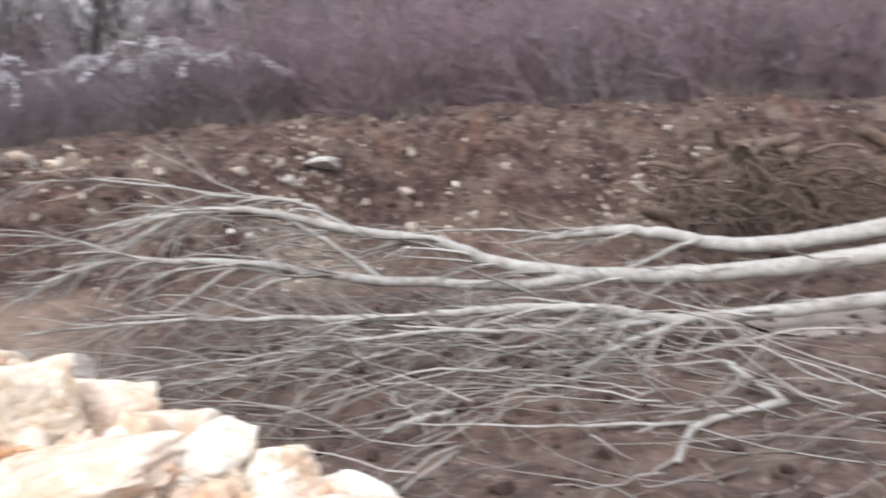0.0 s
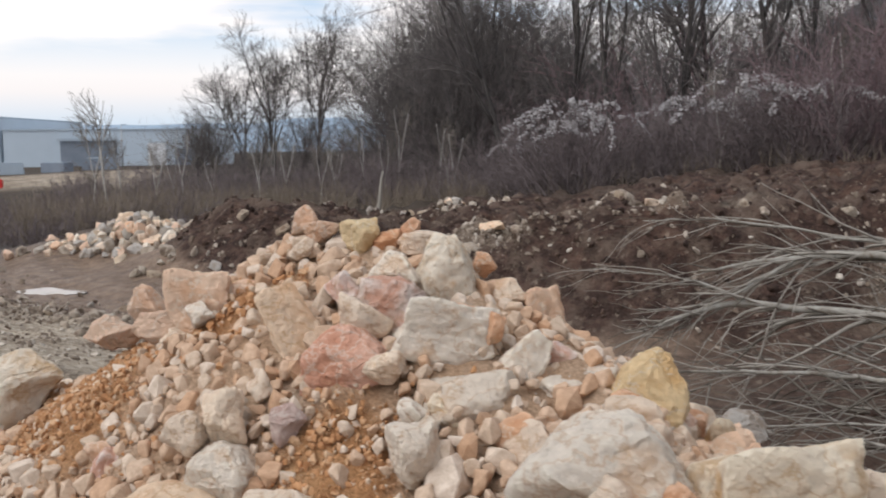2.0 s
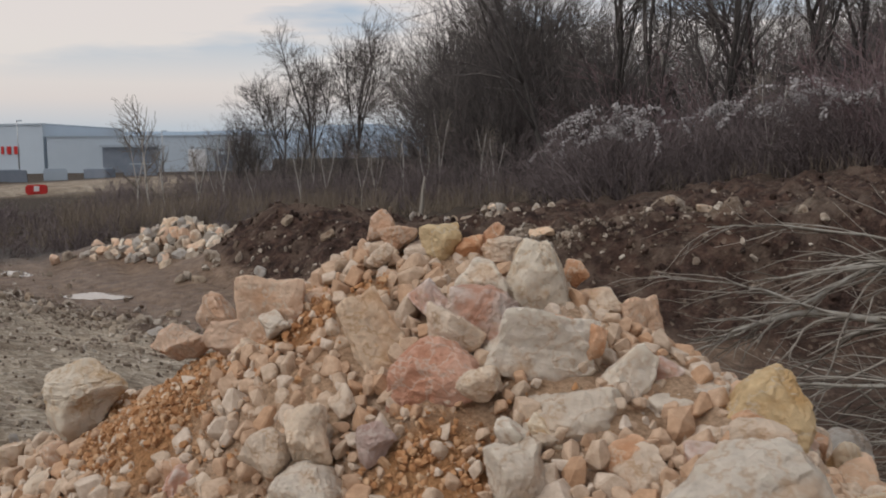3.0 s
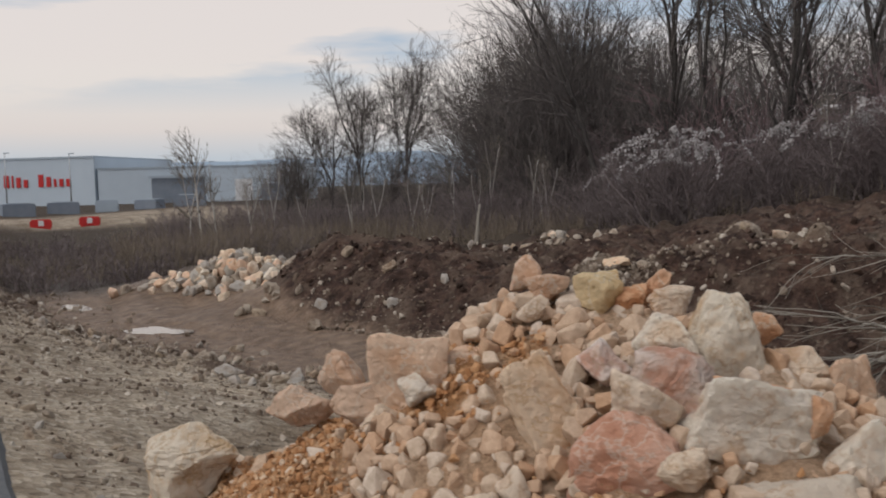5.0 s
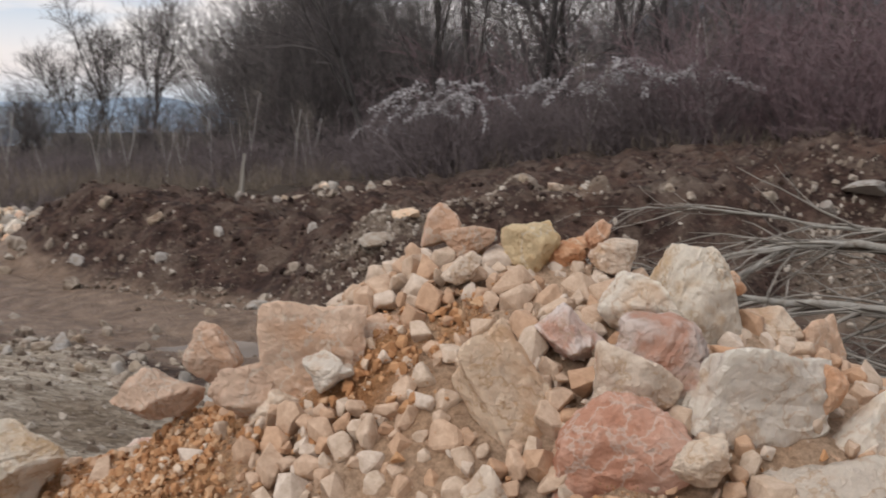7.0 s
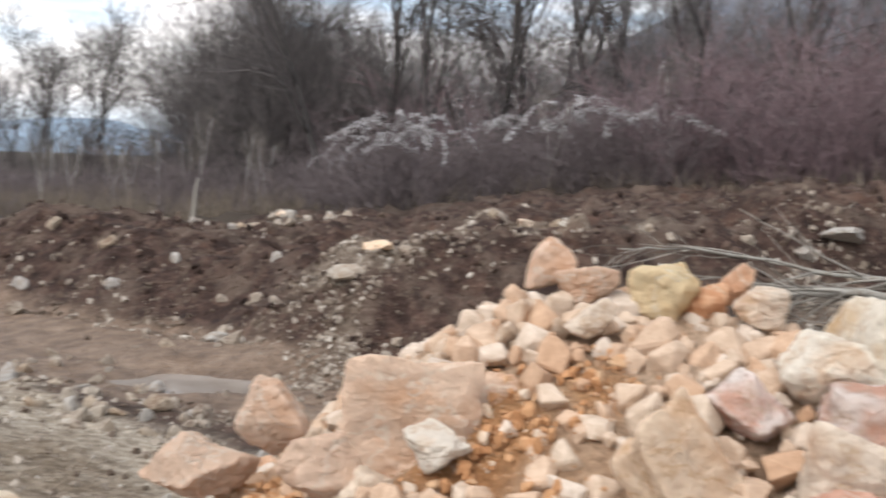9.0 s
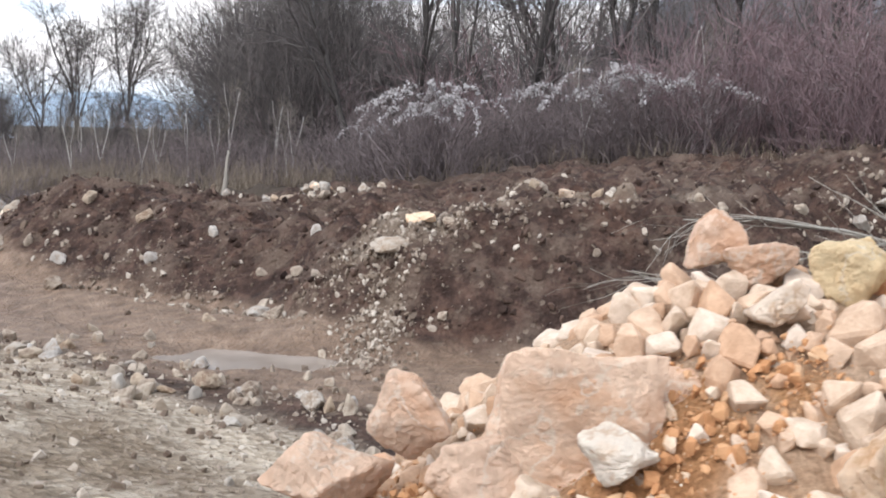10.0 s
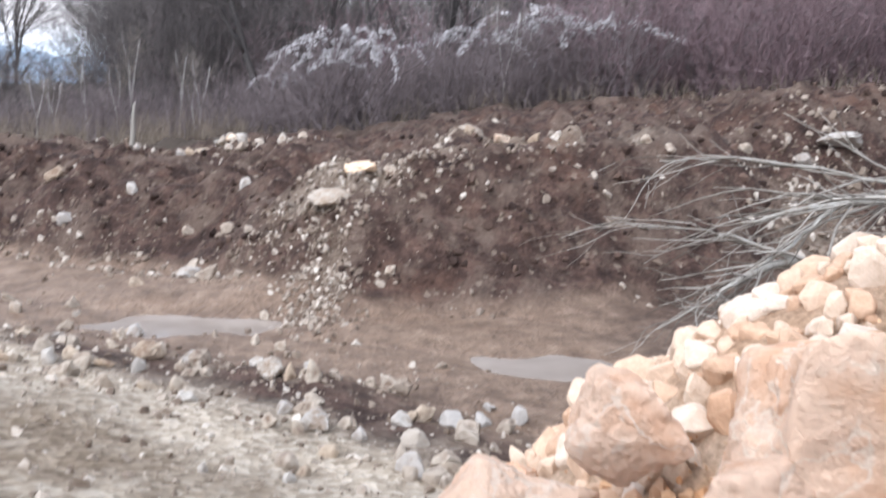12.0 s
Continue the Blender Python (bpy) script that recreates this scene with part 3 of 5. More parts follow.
# ---- the pile of quarry rock beside the road ----
# slides of orange sand: middle and reach, off the road and along it
SAND_SLIDES = ((0.80, 3.18, 0.24, 0.56), (1.30, 2.68, 0.13, 0.19), (1.50, 2.50, 0.07, 0.08), (1.28, 1.63, 0.20, 0.21), (1.44, 1.02, 0.12, 0.14), (1.29, 0.27, 0.12, 0.14), (1.62, 0.09, 0.10, 0.16), (0.96, 1.0, 0.15, 0.25), (1.08, 3.05, 0.12, 0.12))
CREST = ((1.71, 2.80, 2.33), (2.0, 2.45, 2.28), (2.05, 2.05, 2.19), (2.2, 1.7, 2.03), (2.1, 1.25, 1.88), (1.5, 0.35, 1.90), (1.75, -0.1, 1.86), (2.15, -0.65, 1.60))
SHELF = ((1.66, 2.70, 2.30), (1.75, 2.10, 2.17), (1.9, 1.5, 1.93))
FLANK = ((1.66, 2.70, 2.30), (1.22, 2.95, 1.94), (1.02, 3.35, 1.73), (0.78, 3.9, 1.50), (0.6, 4.4, 1.25))
CREST_FINE = np.array([[a[i] * (1 - k / 8) + b[i] * k / 8 for i in range(3)] for line in (CREST, SHELF, FLANK) for a, b in zip(line, line[1:]) for k in range(9)])


def pile_z(x, y):
    u, v = along(np.asarray(x, float), np.asarray(y, float))
    best = np.full(np.shape(u), -9.0)
    for cu, cv, cz in CREST_FINE:
        dv = v - cv
        d = np.hypot(u - cu, dv)
        best = np.maximum(best, cz - 0.52 * d - 0.32 * d * d - 0.6 * np.clip(u - cu, 0, 2) * (v > 2.6))
    return best


def slide_at(u, v):
    """How far a place lies within a slide of sand."""
    k = np.zeros(np.shape(u))
    for cu, cv, ru, rv in SAND_SLIDES:
        k = np.maximum(k, np.exp(-(((u - cu) / ru) ** 2 + ((v - cv) / rv) ** 2)))
    return k


def build_pile():
    xs, ys = np.arange(-2.2, 5.0, 0.045), np.arange(0.8, 7.4, 0.045)
    gx, gy = np.meshgrid(xs, ys)
    x, y = gx.ravel(), gy.ravel()
    g = ground_z(x, y)
    z = pile_z(x, y) - 0.02 + 0.03 * slide_at(*along(x, y)) + 0.035 * vnoise(x * 5, y * 5, 21) + 0.02 * vnoise(x * 13, y * 13, 22)
    keep = z > g - 0.12
    z = np.maximum(z, g - 0.12)
    i = np.arange(len(x)).reshape(len(ys), len(xs))
    quads = np.stack([i[:-1, :-1], i[:-1, 1:], i[1:, 1:], i[1:, :-1]], -1).reshape(-1, 4)
    quads = quads[keep[quads].any(1)]
    used = np.unique(quads)
    remap = np.zeros(len(x), int)
    remap[used] = np.arange(len(used))
    me = mesh_from("sand_core", np.stack([x, y, z], 1)[used], remap[quads], SAND, True)
    u, v = along(x[used], y[used])
    sand = step(0.2, 0.5, slide_at(u, v) + 0.12 * vnoise(x[used] * 9, y[used] * 9, 23))
    col = me.color_attributes.new("zone", "FLOAT_COLOR", "POINT")
    col.data.foreach_set("color", np.stack([sand, sand, sand, np.ones_like(sand)], 1).ravel())
    pile = new("rock_pile", None)
    child("sand_core", me, pile, "orange sand and rubble between the rocks")
    return tagged(pile, "dumped pile of broken cream and ochre limestone with orange sand", "rock pile")


PILE = build_pile()
BIG_N = [0]


def big(x, y, z, w, h, tone, turn=None, deep=None, shape=None, spin=None):
    """One large rock: its middle, its width across the slope, its height, its stone."""
    i = BIG_N[0] = BIG_N[0] + 1
    rng = np.random.default_rng(500 + i)
    me = coloured(shape or BIG_SHAPES[i % len(BIG_SHAPES)], tone)
    deep = deep or 0.5 * (w + h)
    rot = Euler((rng.uniform(-0.25, 0.25), rng.uniform(-0.3, 0.3) if turn is None else turn, rng.uniform(-0.3, 0.3) + 0.3)).to_matrix().to_4x4()
    if spin is not None:
        rot = Euler((0, turn, spin)).to_matrix().to_4x4()
    m = Matrix.Translation((x, y, z)) @ rot @ Matrix.Diagonal((w * 1.04, deep, h * 1.04, 1))
    return child("rock", me, PILE, "", m)


big(1.47, 4.40, 2.20, 0.29, 0.34, "ochrewhite", -0.12, 0.28)
big(1.86, 4.49, 1.99, 0.19, 0.31, "tan", -0.2, 0.2, BLOCK)
big(1.61, 4.56, 2.225, 0.09, 0.11, "orange")
big(1.76, 4.43, 2.05, 0.12, 0.16, "white")
big(1.71, 4.46, 2.10, 0.19, 0.18, "cream")
big(0.78, 4.74, 2.39, 0.12, 0.13, "tan")
big(0.87, 4.70, 2.34, 0.16, 0.10, "tan")
big(1.06, 4.68, 2.33, 0.16, 0.15, "ochre")
big(1.17, 4.70, 2.30, 0.13, 0.13, "orange")
big(1.25, 4.75, 2.35, 0.11, 0.11, "orange")
big(1.31, 4.66, 2.30, 0.16, 0.10, "cream")
big(0.425, 4.42, 2.03, 0.38, 0.37, "tan", 0.02, 0.22, BLOCK, -0.4)
big(0.62, 4.45, 2.11, 0.20, 0.11, "tan", 0.05, 0.14)
big(0.36, 4.40, 1.89, 0.22, 0.15, "cream", 0.1, 0.16)
big(0.11, 4.54, 2.02, 0.17, 0.19, "tan", -0.2, 0.15)
big(-0.06, 4.55, 1.90, 0.26, 0.17, "tan", -0.3, 0.2)
big(-0.60, 4.62, 1.62, 0.42, 0.33, "ochrewhite", -0.1, 0.3)
big(2.25, 3.98, 1.87, 0.27, 0.32, "ochre")
big(2.55, 2.96, 1.89, 0.40, 0.29, "ochrewhite", -0.1, 0.3, BLOCK)
big(2.82, 3.12, 1.82, 0.28, 0.22, "cream", 0.1)
big(2.98, 2.97, 1.78, 0.30, 0.22, "white", 0.2)
big(3.00, 2.73, 1.80, 0.34, 0.22, "white", 0.15)
big(3.25, 2.75, 1.70, 0.32, 0.20, "white", 0.2)
big(3.47, 2.74, 1.61, 0.28, 0.18, "white", 0.25)
big(2.66, 5.26, 1.40, 0.27, 0.15, "grey")
big(1.34, 4.13, 2.13, 0.25, 0.23, "pinkwhite")
big(1.31, 4.28, 2.22, 0.19, 0.17, "white")
big(1.14, 4.22, 2.16, 0.16, 0.15, "pinkwhite")
big(0.96, 4.08, 2.05, 0.20, 0.30, "cream", -0.55, 0.15, BLOCK)
big(1.20, 3.93, 1.95, 0.36, 0.25, "pink", -0.3, 0.24)
big(1.26, 4.04, 2.08, 0.21, 0.18, "cream")
big(1.54, 4.06, 2.04, 0.40, 0.24, "white", 0.15, 0.3, BLOCK)
big(1.67, 3.90, 1.82, 0.36, 0.30, "white", 0.2, 0.3)
big(1.80, 4.06, 1.93, 0.24, 0.27, "white", 0.1, 0.22)
big(2.02, 4.05, 1.84, 0.31, 0.16, "white", -0.1, 0.24)
big(2.00, 4.20, 1.90, 0.19, 0.13, "cream")
big(1.92, 3.87, 1.75, 0.18, 0.17, "ochrewhite")
big(1.78, 3.83, 1.74, 0.16, 0.15, "tan")
big(2.12, 3.87, 1.78, 0.25, 0.16, "cream")
big(0.87, 3.71, 1.80, 0.20, 0.20, "cream", 0.4)
big(1.09, 3.71, 1.79, 0.14, 0.13, "purple")
big(0.74, 3.66, 1.76, 0.17, 0.14, "cream")
big(1.59, 4.10, 2.11, 0.27, 0.09, "orange")
big(1.73, 4.06, 2.06, 0.08, 0.12, "orange")
big(1.39, 3.85, 1.96, 0.14, 0.12, "cream")
big(0.85, 4.52, 2.29, 0.11, 0.10, "cream")
big(0.27, 4.39, 1.96, 0.24, 0.14, "tan", -0.1, 0.14)
big(0.50, 4.28, 2.04, 0.12, 0.11, "white")
big(2.14, 3.0, 1.95, 0.44, 0.24, "white", -0.1, 0.3)
big(2.18, 2.91, 1.87, 0.18, 0.18, "cream")
big(0.76, 3.51, 1.51, 0.52, 0.17, "cream")
big(1.50, 3.39, 1.55, 0.37, 0.21, "white")
big(1.17, 3.43, 1.59, 0.27, 0.14, "cream")
big(0.88, 3.61, 1.65, 0.26, 0.18, "white")
big(2.21, 2.71, 1.84, 0.24, 0.09, "cream")
big(1.55, 3.60, 1.75, 0.17, 0.20, "white")
big(2.75, 2.62, 1.84, 0.47, 0.14, "cream")


def stone_cloud(name, pts, sizes, shapes, material, rng, flat=0.7):
    """Many stones joined into one mesh."""
    tv, tf = [], []
    for me in shapes:
        v = np.empty(len(me.vertices) * 3)
        me.vertices.foreach_get("co", v)
        tv.append(v.reshape(-1, 3))
        tf.append([tuple(p.vertices) for p in me.polygons])
    verts, faces, count = [], [], 0
    for p, s in zip(pts, sizes):
        k = int(rng.integers(len(shapes)))
        q = np.array(Euler(rng.uniform(-3, 3, 3)).to_matrix())
        v = (tv[k] * (1.2, 1.0, flat)) @ q.T * s + p
        verts.append(v)
        faces += [tuple(a + count for a in f) for f in tf[k]]
        count += len(v)
    return mesh_from(name, np.concatenate(verts), faces, material)


def island_stone_mat(name, stops):
    m, n, l, b = mat(name)
    geo = n.new("ShaderNodeNewGeometry")
    f = noise_tex(n, l, 30.0, 4.0, 0.7, geo.outputs["Position"])
    c = ramp(n, l, geo.outputs["Random Per Island"], stops)
    d = ramp(n, l, f.outputs["Fac"], [(0.3, (0.7, 0.66, 0.62)), (0.65, (1, 1, 1))])
    l.new(mixed(n, l, 1.0, c, d, "MULTIPLY"), b.inputs["Base Color"])
    bumped(n, l, b, f.outputs["Fac"], 0.6, 0.01)
    return m


GRIT_PILE = island_stone_mat("quarry_chips", [(0.0, (0.54, 0.34, 0.21)), (0.35, (0.59, 0.425, 0.30)), (0.75, (0.62, 0.49, 0.37)), (1.0, (0.67, 0.56, 0.455))])
GRIT_FIELD = island_stone_mat("field_stones", [(0.0, (0.13, 0.092, 0.068)), (0.4, (0.24, 0.19, 0.145)), (0.75, (0.40, 0.34, 0.275)), (1.0, (0.60, 0.54, 0.46))])
CLOD = island_stone_mat("earth_clods", [(0.0, (0.036, 0.022, 0.017)), (0.6, (0.080, 0.051, 0.038)), (1.0, (0.15, 0.10, 0.076))])


def scatter_pile():
    """Stones packed over the core: the largest are objects of their own, the many small ones are joined."""
    rng = np.random.default_rng(11)
    tones = ["cream", "cream", "tan", "white", "cream", "tan", "ochrewhite", "pinkwhite", "orange", "tan"]
    spots = [(o.location.x, o.location.y, 0.36 * (o.scale.x + o.scale.z) / 2) for o in PILE.children if o.name.startswith("rock")]
    px, py, pr = np.array(spots).T
    made, small, ssize = 0, [], []
    for lo, hi, tries in ((0.18, 0.27, 260), (0.14, 0.19, 200), (0.10, 0.14, 1300), (0.065, 0.10, 9000), (0.035, 0.06, 30000)):
        us, vs = rng.uniform(-0.1, 3.4, tries), rng.uniform(-1.9, 5.0, tries)
        xs, ys = (us * R2 + 3.1 - vs * R2) / 2, (us * R2 + 3.1 + vs * R2) / 2
        pzs, gzs = pile_z(xs, ys), ground_z(xs, ys)
        # slides of orange sand stay nearly bare
        sand = slide_at(us, vs)
        for x, y, pz, gz, sd in zip(xs, ys, pzs, gzs, sand):
            if pz < gz - 0.06:
                continue
            s = rng.uniform(lo, hi)
            v = along(x, y)[1]
            if (lo > 0.17 and v > 1.2) or (s > 0.115 and 1.4 < v < 3.4):
                continue
            if sd > 0.35 and (s > 0.10 or rng.random() < 0.9):
                continue
            if ((px - x) ** 2 + (py - y) ** 2 < (pr * 0.8 + s * 0.30) ** 2).any():
                continue
            px, py, pr = np.append(px, x), np.append(py, y), np.append(pr, s * 0.36)
            if made < 290 and s > 0.06:
                made += 1
                me = coloured(ROUGH_SHAPES[int(rng.integers(len(ROUGH_SHAPES)))], tones[int(rng.integers(len(tones)))])
                m = Matrix.Translation((x, y, pz + s * 0.06)) @ Euler(rng.uniform(-3, 3, 3)).to_matrix().to_4x4()
                child("rock", me, PILE, "", m @ Matrix.Diagonal((s * rng.uniform(0.95, 1.4), s, s * rng.uniform(0.7, 1.0), 1)))
            else:
                small.append((x, y, pz + s * 0.0))
                ssize.append(s * 1.15)
    me = stone_cloud("stone_fill", small, ssize, FILL_SHAPES, GRIT_PILE, rng, 0.75)
    tagged(child("stone_fill", me, PILE, "small cream and ochre stones filling the pile"), kind="stuff")


scatter_pile()


SAND_LUMPS = island_stone_mat("lumps_of_ochre_sand", [(0.0, (0.47, 0.235, 0.105)), (0.6, (0.55, 0.31, 0.155)), (0.92, (0.61, 0.41, 0.25)), (1.0, (0.70, 0.58, 0.45))])


def sand_lumps():
    """Crumbs and lumps lying thick on the slides of sand."""
    rng = np.random.default_rng(29)
    pts, sizes = [], []
    for cu, cv, ru, rv in SAND_SLIDES:
        for _ in range(int(46000 * ru * rv)):
            u, v = rng.normal(cu, ru * 0.62), rng.normal(cv, rv * 0.62)
            x, y = (u * R2 + 3.1 - v * R2) / 2, (u * R2 + 3.1 + v * R2) / 2
            p = float(pile_z(x, y))
            if p > ground_z(x, y) - 0.05:
                s = 0.005 + 0.032 * rng.random() ** 9
                pts.append((x, y, p + 0.008 + 0.1 * s + 0.035 * float(vnoise(np.array(x * 5), np.array(y * 5), 21))))
                sizes.append(s)
    me = stone_cloud("crumbly_sand", pts, sizes, SMALL_SHAPES, SAND_LUMPS, rng, 0.8)
    tagged(child("crumbly_sand", me, PILE, "orange lumps and crumbs of sand"), kind="stuff")


sand_lumps()


def pile_chips():
    rng = np.random.default_rng(23)
    pts, sizes = [], []
    while len(pts) < 7000:
        u, v = rng.uniform(-0.25, 3.6, 4000), rng.uniform(-2.2, 5.2, 4000)
        x, y = (u * R2 + 3.1 - v * R2) / 2, (u * R2 + 3.1 + v * R2) / 2
        pz, gz = pile_z(x, y), ground_z(x, y)
        for a, b, p, g in zip(x, y, pz, gz):
            if p > g - 0.16:
                s = 0.014 + 0.03 * rng.random() ** 2.5
                pts.append((a, b, max(p - 0.035, g) + 0.3 * s))
                sizes.append(s)
    me = stone_cloud("grit", pts, sizes, SMALL_SHAPES, GRIT_PILE, rng)
    tagged(child("grit", me, PILE, "small ochre stone chips and sand"), kind="stuff")


pile_chips()

# ---- loose stones and clods on the field ----


def field_pieces():
    rng = np.random.default_rng(31)
    near, pts, sizes, clods, csize = [], [], [], [], []

    def put(x, y, s):
        z = float(ground_z(x, y)) + 0.08 * s
        pts.append((x, y, z))
        sizes.append(s)

    # berm of cobbles along the foot of the shoulder
    for _ in range(2600):
        v = rng.uniform(4.5, 27)
        w = float(shoulder_width(np.array(v)))
        u = w + rng.normal(0.0, 0.8)
        x, y = (u * R2 + 3.1 - v * R2) / 2, (u * R2 + 3.1 + v * R2) / 2
        put(x, y, 0.022 + 0.17 * rng.random() ** 5)
    # gravel on the shoulder
    for _ in range(5200):
        v = rng.uniform(3.5, 22)
        w = float(shoulder_width(np.array(v)))
        u = rng.uniform(0.1, w)
        x, y = (u * R2 + 3.1 - v * R2) / 2, (u * R2 + 3.1 + v * R2) / 2
        put(x, y, 0.015 + 0.075 * rng.random() ** 4)
    # stones in the turned earth, thick in some patches
    patches = ((-0.1, 15.4, 0.9, 0.35, 520, 0.09), (-0.65, 14.2, 0.26, 0.6, 800, 0.085), (6.0, 15.5, 0.5, 0.6, 420, 0.12), (1.9, 19.3, 0.6, 0.3, 60, 0.2), (-3.2, 25.3, 1.1, 0.5, 160, 0.24), (-0.3, 15.3, 0.8, 0.3, 220, 0.10), (-5.2, 18.6, 0.9, 0.7, 40, 0.22), (-2.6, 16.0, 0.6, 0.5, 60, 0.16), (11.5, 13.7, 0.7, 0.6, 300, 0.15), (9.0, 16.0, 2.5, 0.5, 60, 0.2), (-7.6, 19.0, 0.5, 0.4, 16, 0.3))
    for cx, cy, sx, sy, n, big_s in patches:
        for _ in range(n):
            x, y = rng.normal(cx, sx), rng.normal(cy, sy)
            put(x, y, big_s * (0.25 + 0.9 * rng.random() ** 2.2))
    for _ in range(26000):
        x = rng.uniform(-11, 16)
        y = float(np.interp(x, FOOT_X, FOOT_Y)) + rng.uniform(-0.3, 14) * rng.random()
        if float(vnoise(np.array(x * 0.9), np.array(y * 0.9), 17)) < rng.uniform(-0.2, 0.9) or (x > 3 and rng.random() < 0.7):
            continue
        put(x, y, 0.018 + 0.13 * rng.random() ** 6)
    order = sorted(range(len(pts)), key=lambda i: -sizes[i] / (2 + math.dist(pts[i], (0, 2, 2.6))))
    for i in order[:280]:
        tone = ("grey", "dirty", "dirty", "grey", "dirty", "dirty", "grey", "dirty")[int(rng.integers(8))]
        if pts[i][0] > 3:
            tone = "dirty"
            if pts[i][1] < 15:
                sizes[i] *= 0.6
        m = Matrix.Translation(pts[i]) @ Euler(rng.uniform(-3, 3, 3)).to_matrix().to_4x4() @ Matrix.Diagonal((sizes[i] * 1.25, sizes[i], sizes[i] * 0.75, 1))
        child("stone", coloured(MID_SHAPES[int(rng.integers(len(MID_SHAPES)))], tone), GROUND_OB, "", m)
    rest = order[280:]
    me = stone_cloud("loose_stones", [pts[i] for i in rest], [sizes[i] for i in rest], SMALL_SHAPES, GRIT_FIELD, rng)
    tagged(new("loose_stones", me), "scattered grey and cream stones in brown earth", "stones", kind="stuff")
    for _ in range(7500):
        x = rng.uniform(-13, 17)
        y = float(np.interp(x, FOOT_X, FOOT_Y)) + rng.uniform(-0.2, 16) * rng.random() ** 1.3
        s = 0.03 + 0.13 * rng.random() ** 4
        if ground_parts(x, y)[6] > 0.2:
            clods.append((x, y, float(ground_z(x, y)) + 0.1 * s))
            csize.append(s)
    for _ in range(1500):
        x, y = rng.uniform(4, 14), rng.uniform(5, 13)
        s = 0.03 + 0.14 * rng.random() ** 3
        if along(x, y)[0] > 4:
            clods.append((x, y, float(ground_z(x, y)) + 0.1 * s))
            csize.append(s)
    me = stone_cloud("earth_clods", clods, csize, SMALL_SHAPES, CLOD, rng, 0.8)
    tagged(new("earth_clods", me), "dark brown clods of turned earth", "soil", kind="stuff")


field_pieces()


def rubble_pile():
    rng = np.random.default_rng(41)
    base = new("rubble_heap", None)
    tagged(base, "low heap of pale limestone rubble on the field's edge", "rubble heap")
    base.location = (-10.4, 22.3, 0)
    n = 0
    for i in range(230):
        dx, dy = rng.normal(0, 1.15), rng.normal(0, 0.55)
        x, y = -10.4 + dx, 22.3 + dy
        top = 0.15 + 0.75 * math.exp(-((dx - 0.3) / 1.2) ** 2 - (dy / 0.7) ** 2)
        s = rng.uniform(0.14, 0.36)
        tone = ("grey", "cream", "dirty", "white", "grey", "tan", "grey")[i % 7]
        z = float(ground_z(x, y)) * 0.6 + 0.9 * top * rng.uniform(0.75, 1.0)
        m = Matrix.Translation((dx, dy, z)) @ Euler(rng.uniform(-3, 3, 3)).to_matrix().to_4x4() @ Matrix.Diagonal((s * 1.2, s, s * 0.8, 1))
        child("rock", coloured(MID_SHAPES[i % len(MID_SHAPES)], tone), base, "", m)
    return base


rubble_pile()
BOULDER_N = [0]


def boulder(x, y, w, h, tone, label, sink=0.22, deep=None):
    i = BOULDER_N[0] = BOULDER_N[0] + 1
    rng = np.random.default_rng(900 + i)
    z = float(ground_z(x, y)) + h * (0.5 - sink)
    ob = new("boulder", coloured(BIG_SHAPES[(i * 5) % len(BIG_SHAPES)], tone))
    ob.matrix_basis = Matrix.Translation((x, y, z)) @ Euler((rng.uniform(-0.2, 0.2), rng.uniform(-0.25, 0.25), rng.uniform(0, 6))).to_matrix().to_4x4() @ Matrix.Diagonal((w, deep or w * 0.8, h, 1))
    return tagged(ob, label, "boulder", "boulders on the field")


PALE = "pale flat limestone slab lying on turned earth"
DULL = "soil-stained grey boulder at the track's edge"
boulder(6.6, 16.1, 0.74, 0.26, "grey", PALE)
boulder(6.05, 16.0, 0.40, 0.26, "grey", PALE)
boulder(-0.5, 15.2, 0.60, 0.21, "grey", PALE)
boulder(-0.15, 15.5, 0.44, 0.17, "cream", PALE)
boulder(0.25, 15.45, 0.32, 0.17, "dirty", PALE)
boulder(1.75, 19.3, 0.56, 0.27, "dirty", PALE)
boulder(2.3, 19.4, 0.40, 0.22, "cream", PALE)
boulder(-4.3, 25.6, 0.64, 0.26, "grey", PALE, 0.2)
boulder(-3.5, 25.4, 0.72, 0.24, "dirty", PALE, 0.2)
boulder(-2.9, 25.8, 0.64, 0.26, "cream", PALE, 0.2)
boulder(-2.2, 25.7, 0.56, 0.22, "grey", PALE, 0.2)
boulder(-5.1, 12.7, 0.36, 0.22, "grey", DULL)
boulder(-4.4, 12.6, 0.24, 0.15, "grey", DULL)
boulder(-3.95, 12.4, 0.30, 0.20, "grey", DULL)
boulder(-2.05, 11.5, 0.29, 0.20, "dirty", DULL)
boulder(-1.6, 11.3, 0.24, 0.18, "dirty", DULL)
boulder(-0.95, 10.75, 0.27, 0.18, "grey", DULL)
boulder(-0.55, 9.5, 0.26, 0.17, "grey", DULL)
boulder(0.1, 10.6, 0.21, 0.15, "dirty", DULL)
boulder(-6.0, 17.4, 0.40, 0.27, "dirty", DULL)
boulder(-4.9, 18.6, 0.34, 0.27, "dirty", DULL)
boulder(-2.4, 15.6, 0.36, 0.22, "grey", DULL)
boulder(-2.1, 15.2, 0.29, 0.22, "dirty", DULL)

# ---- felled trees and brush ----


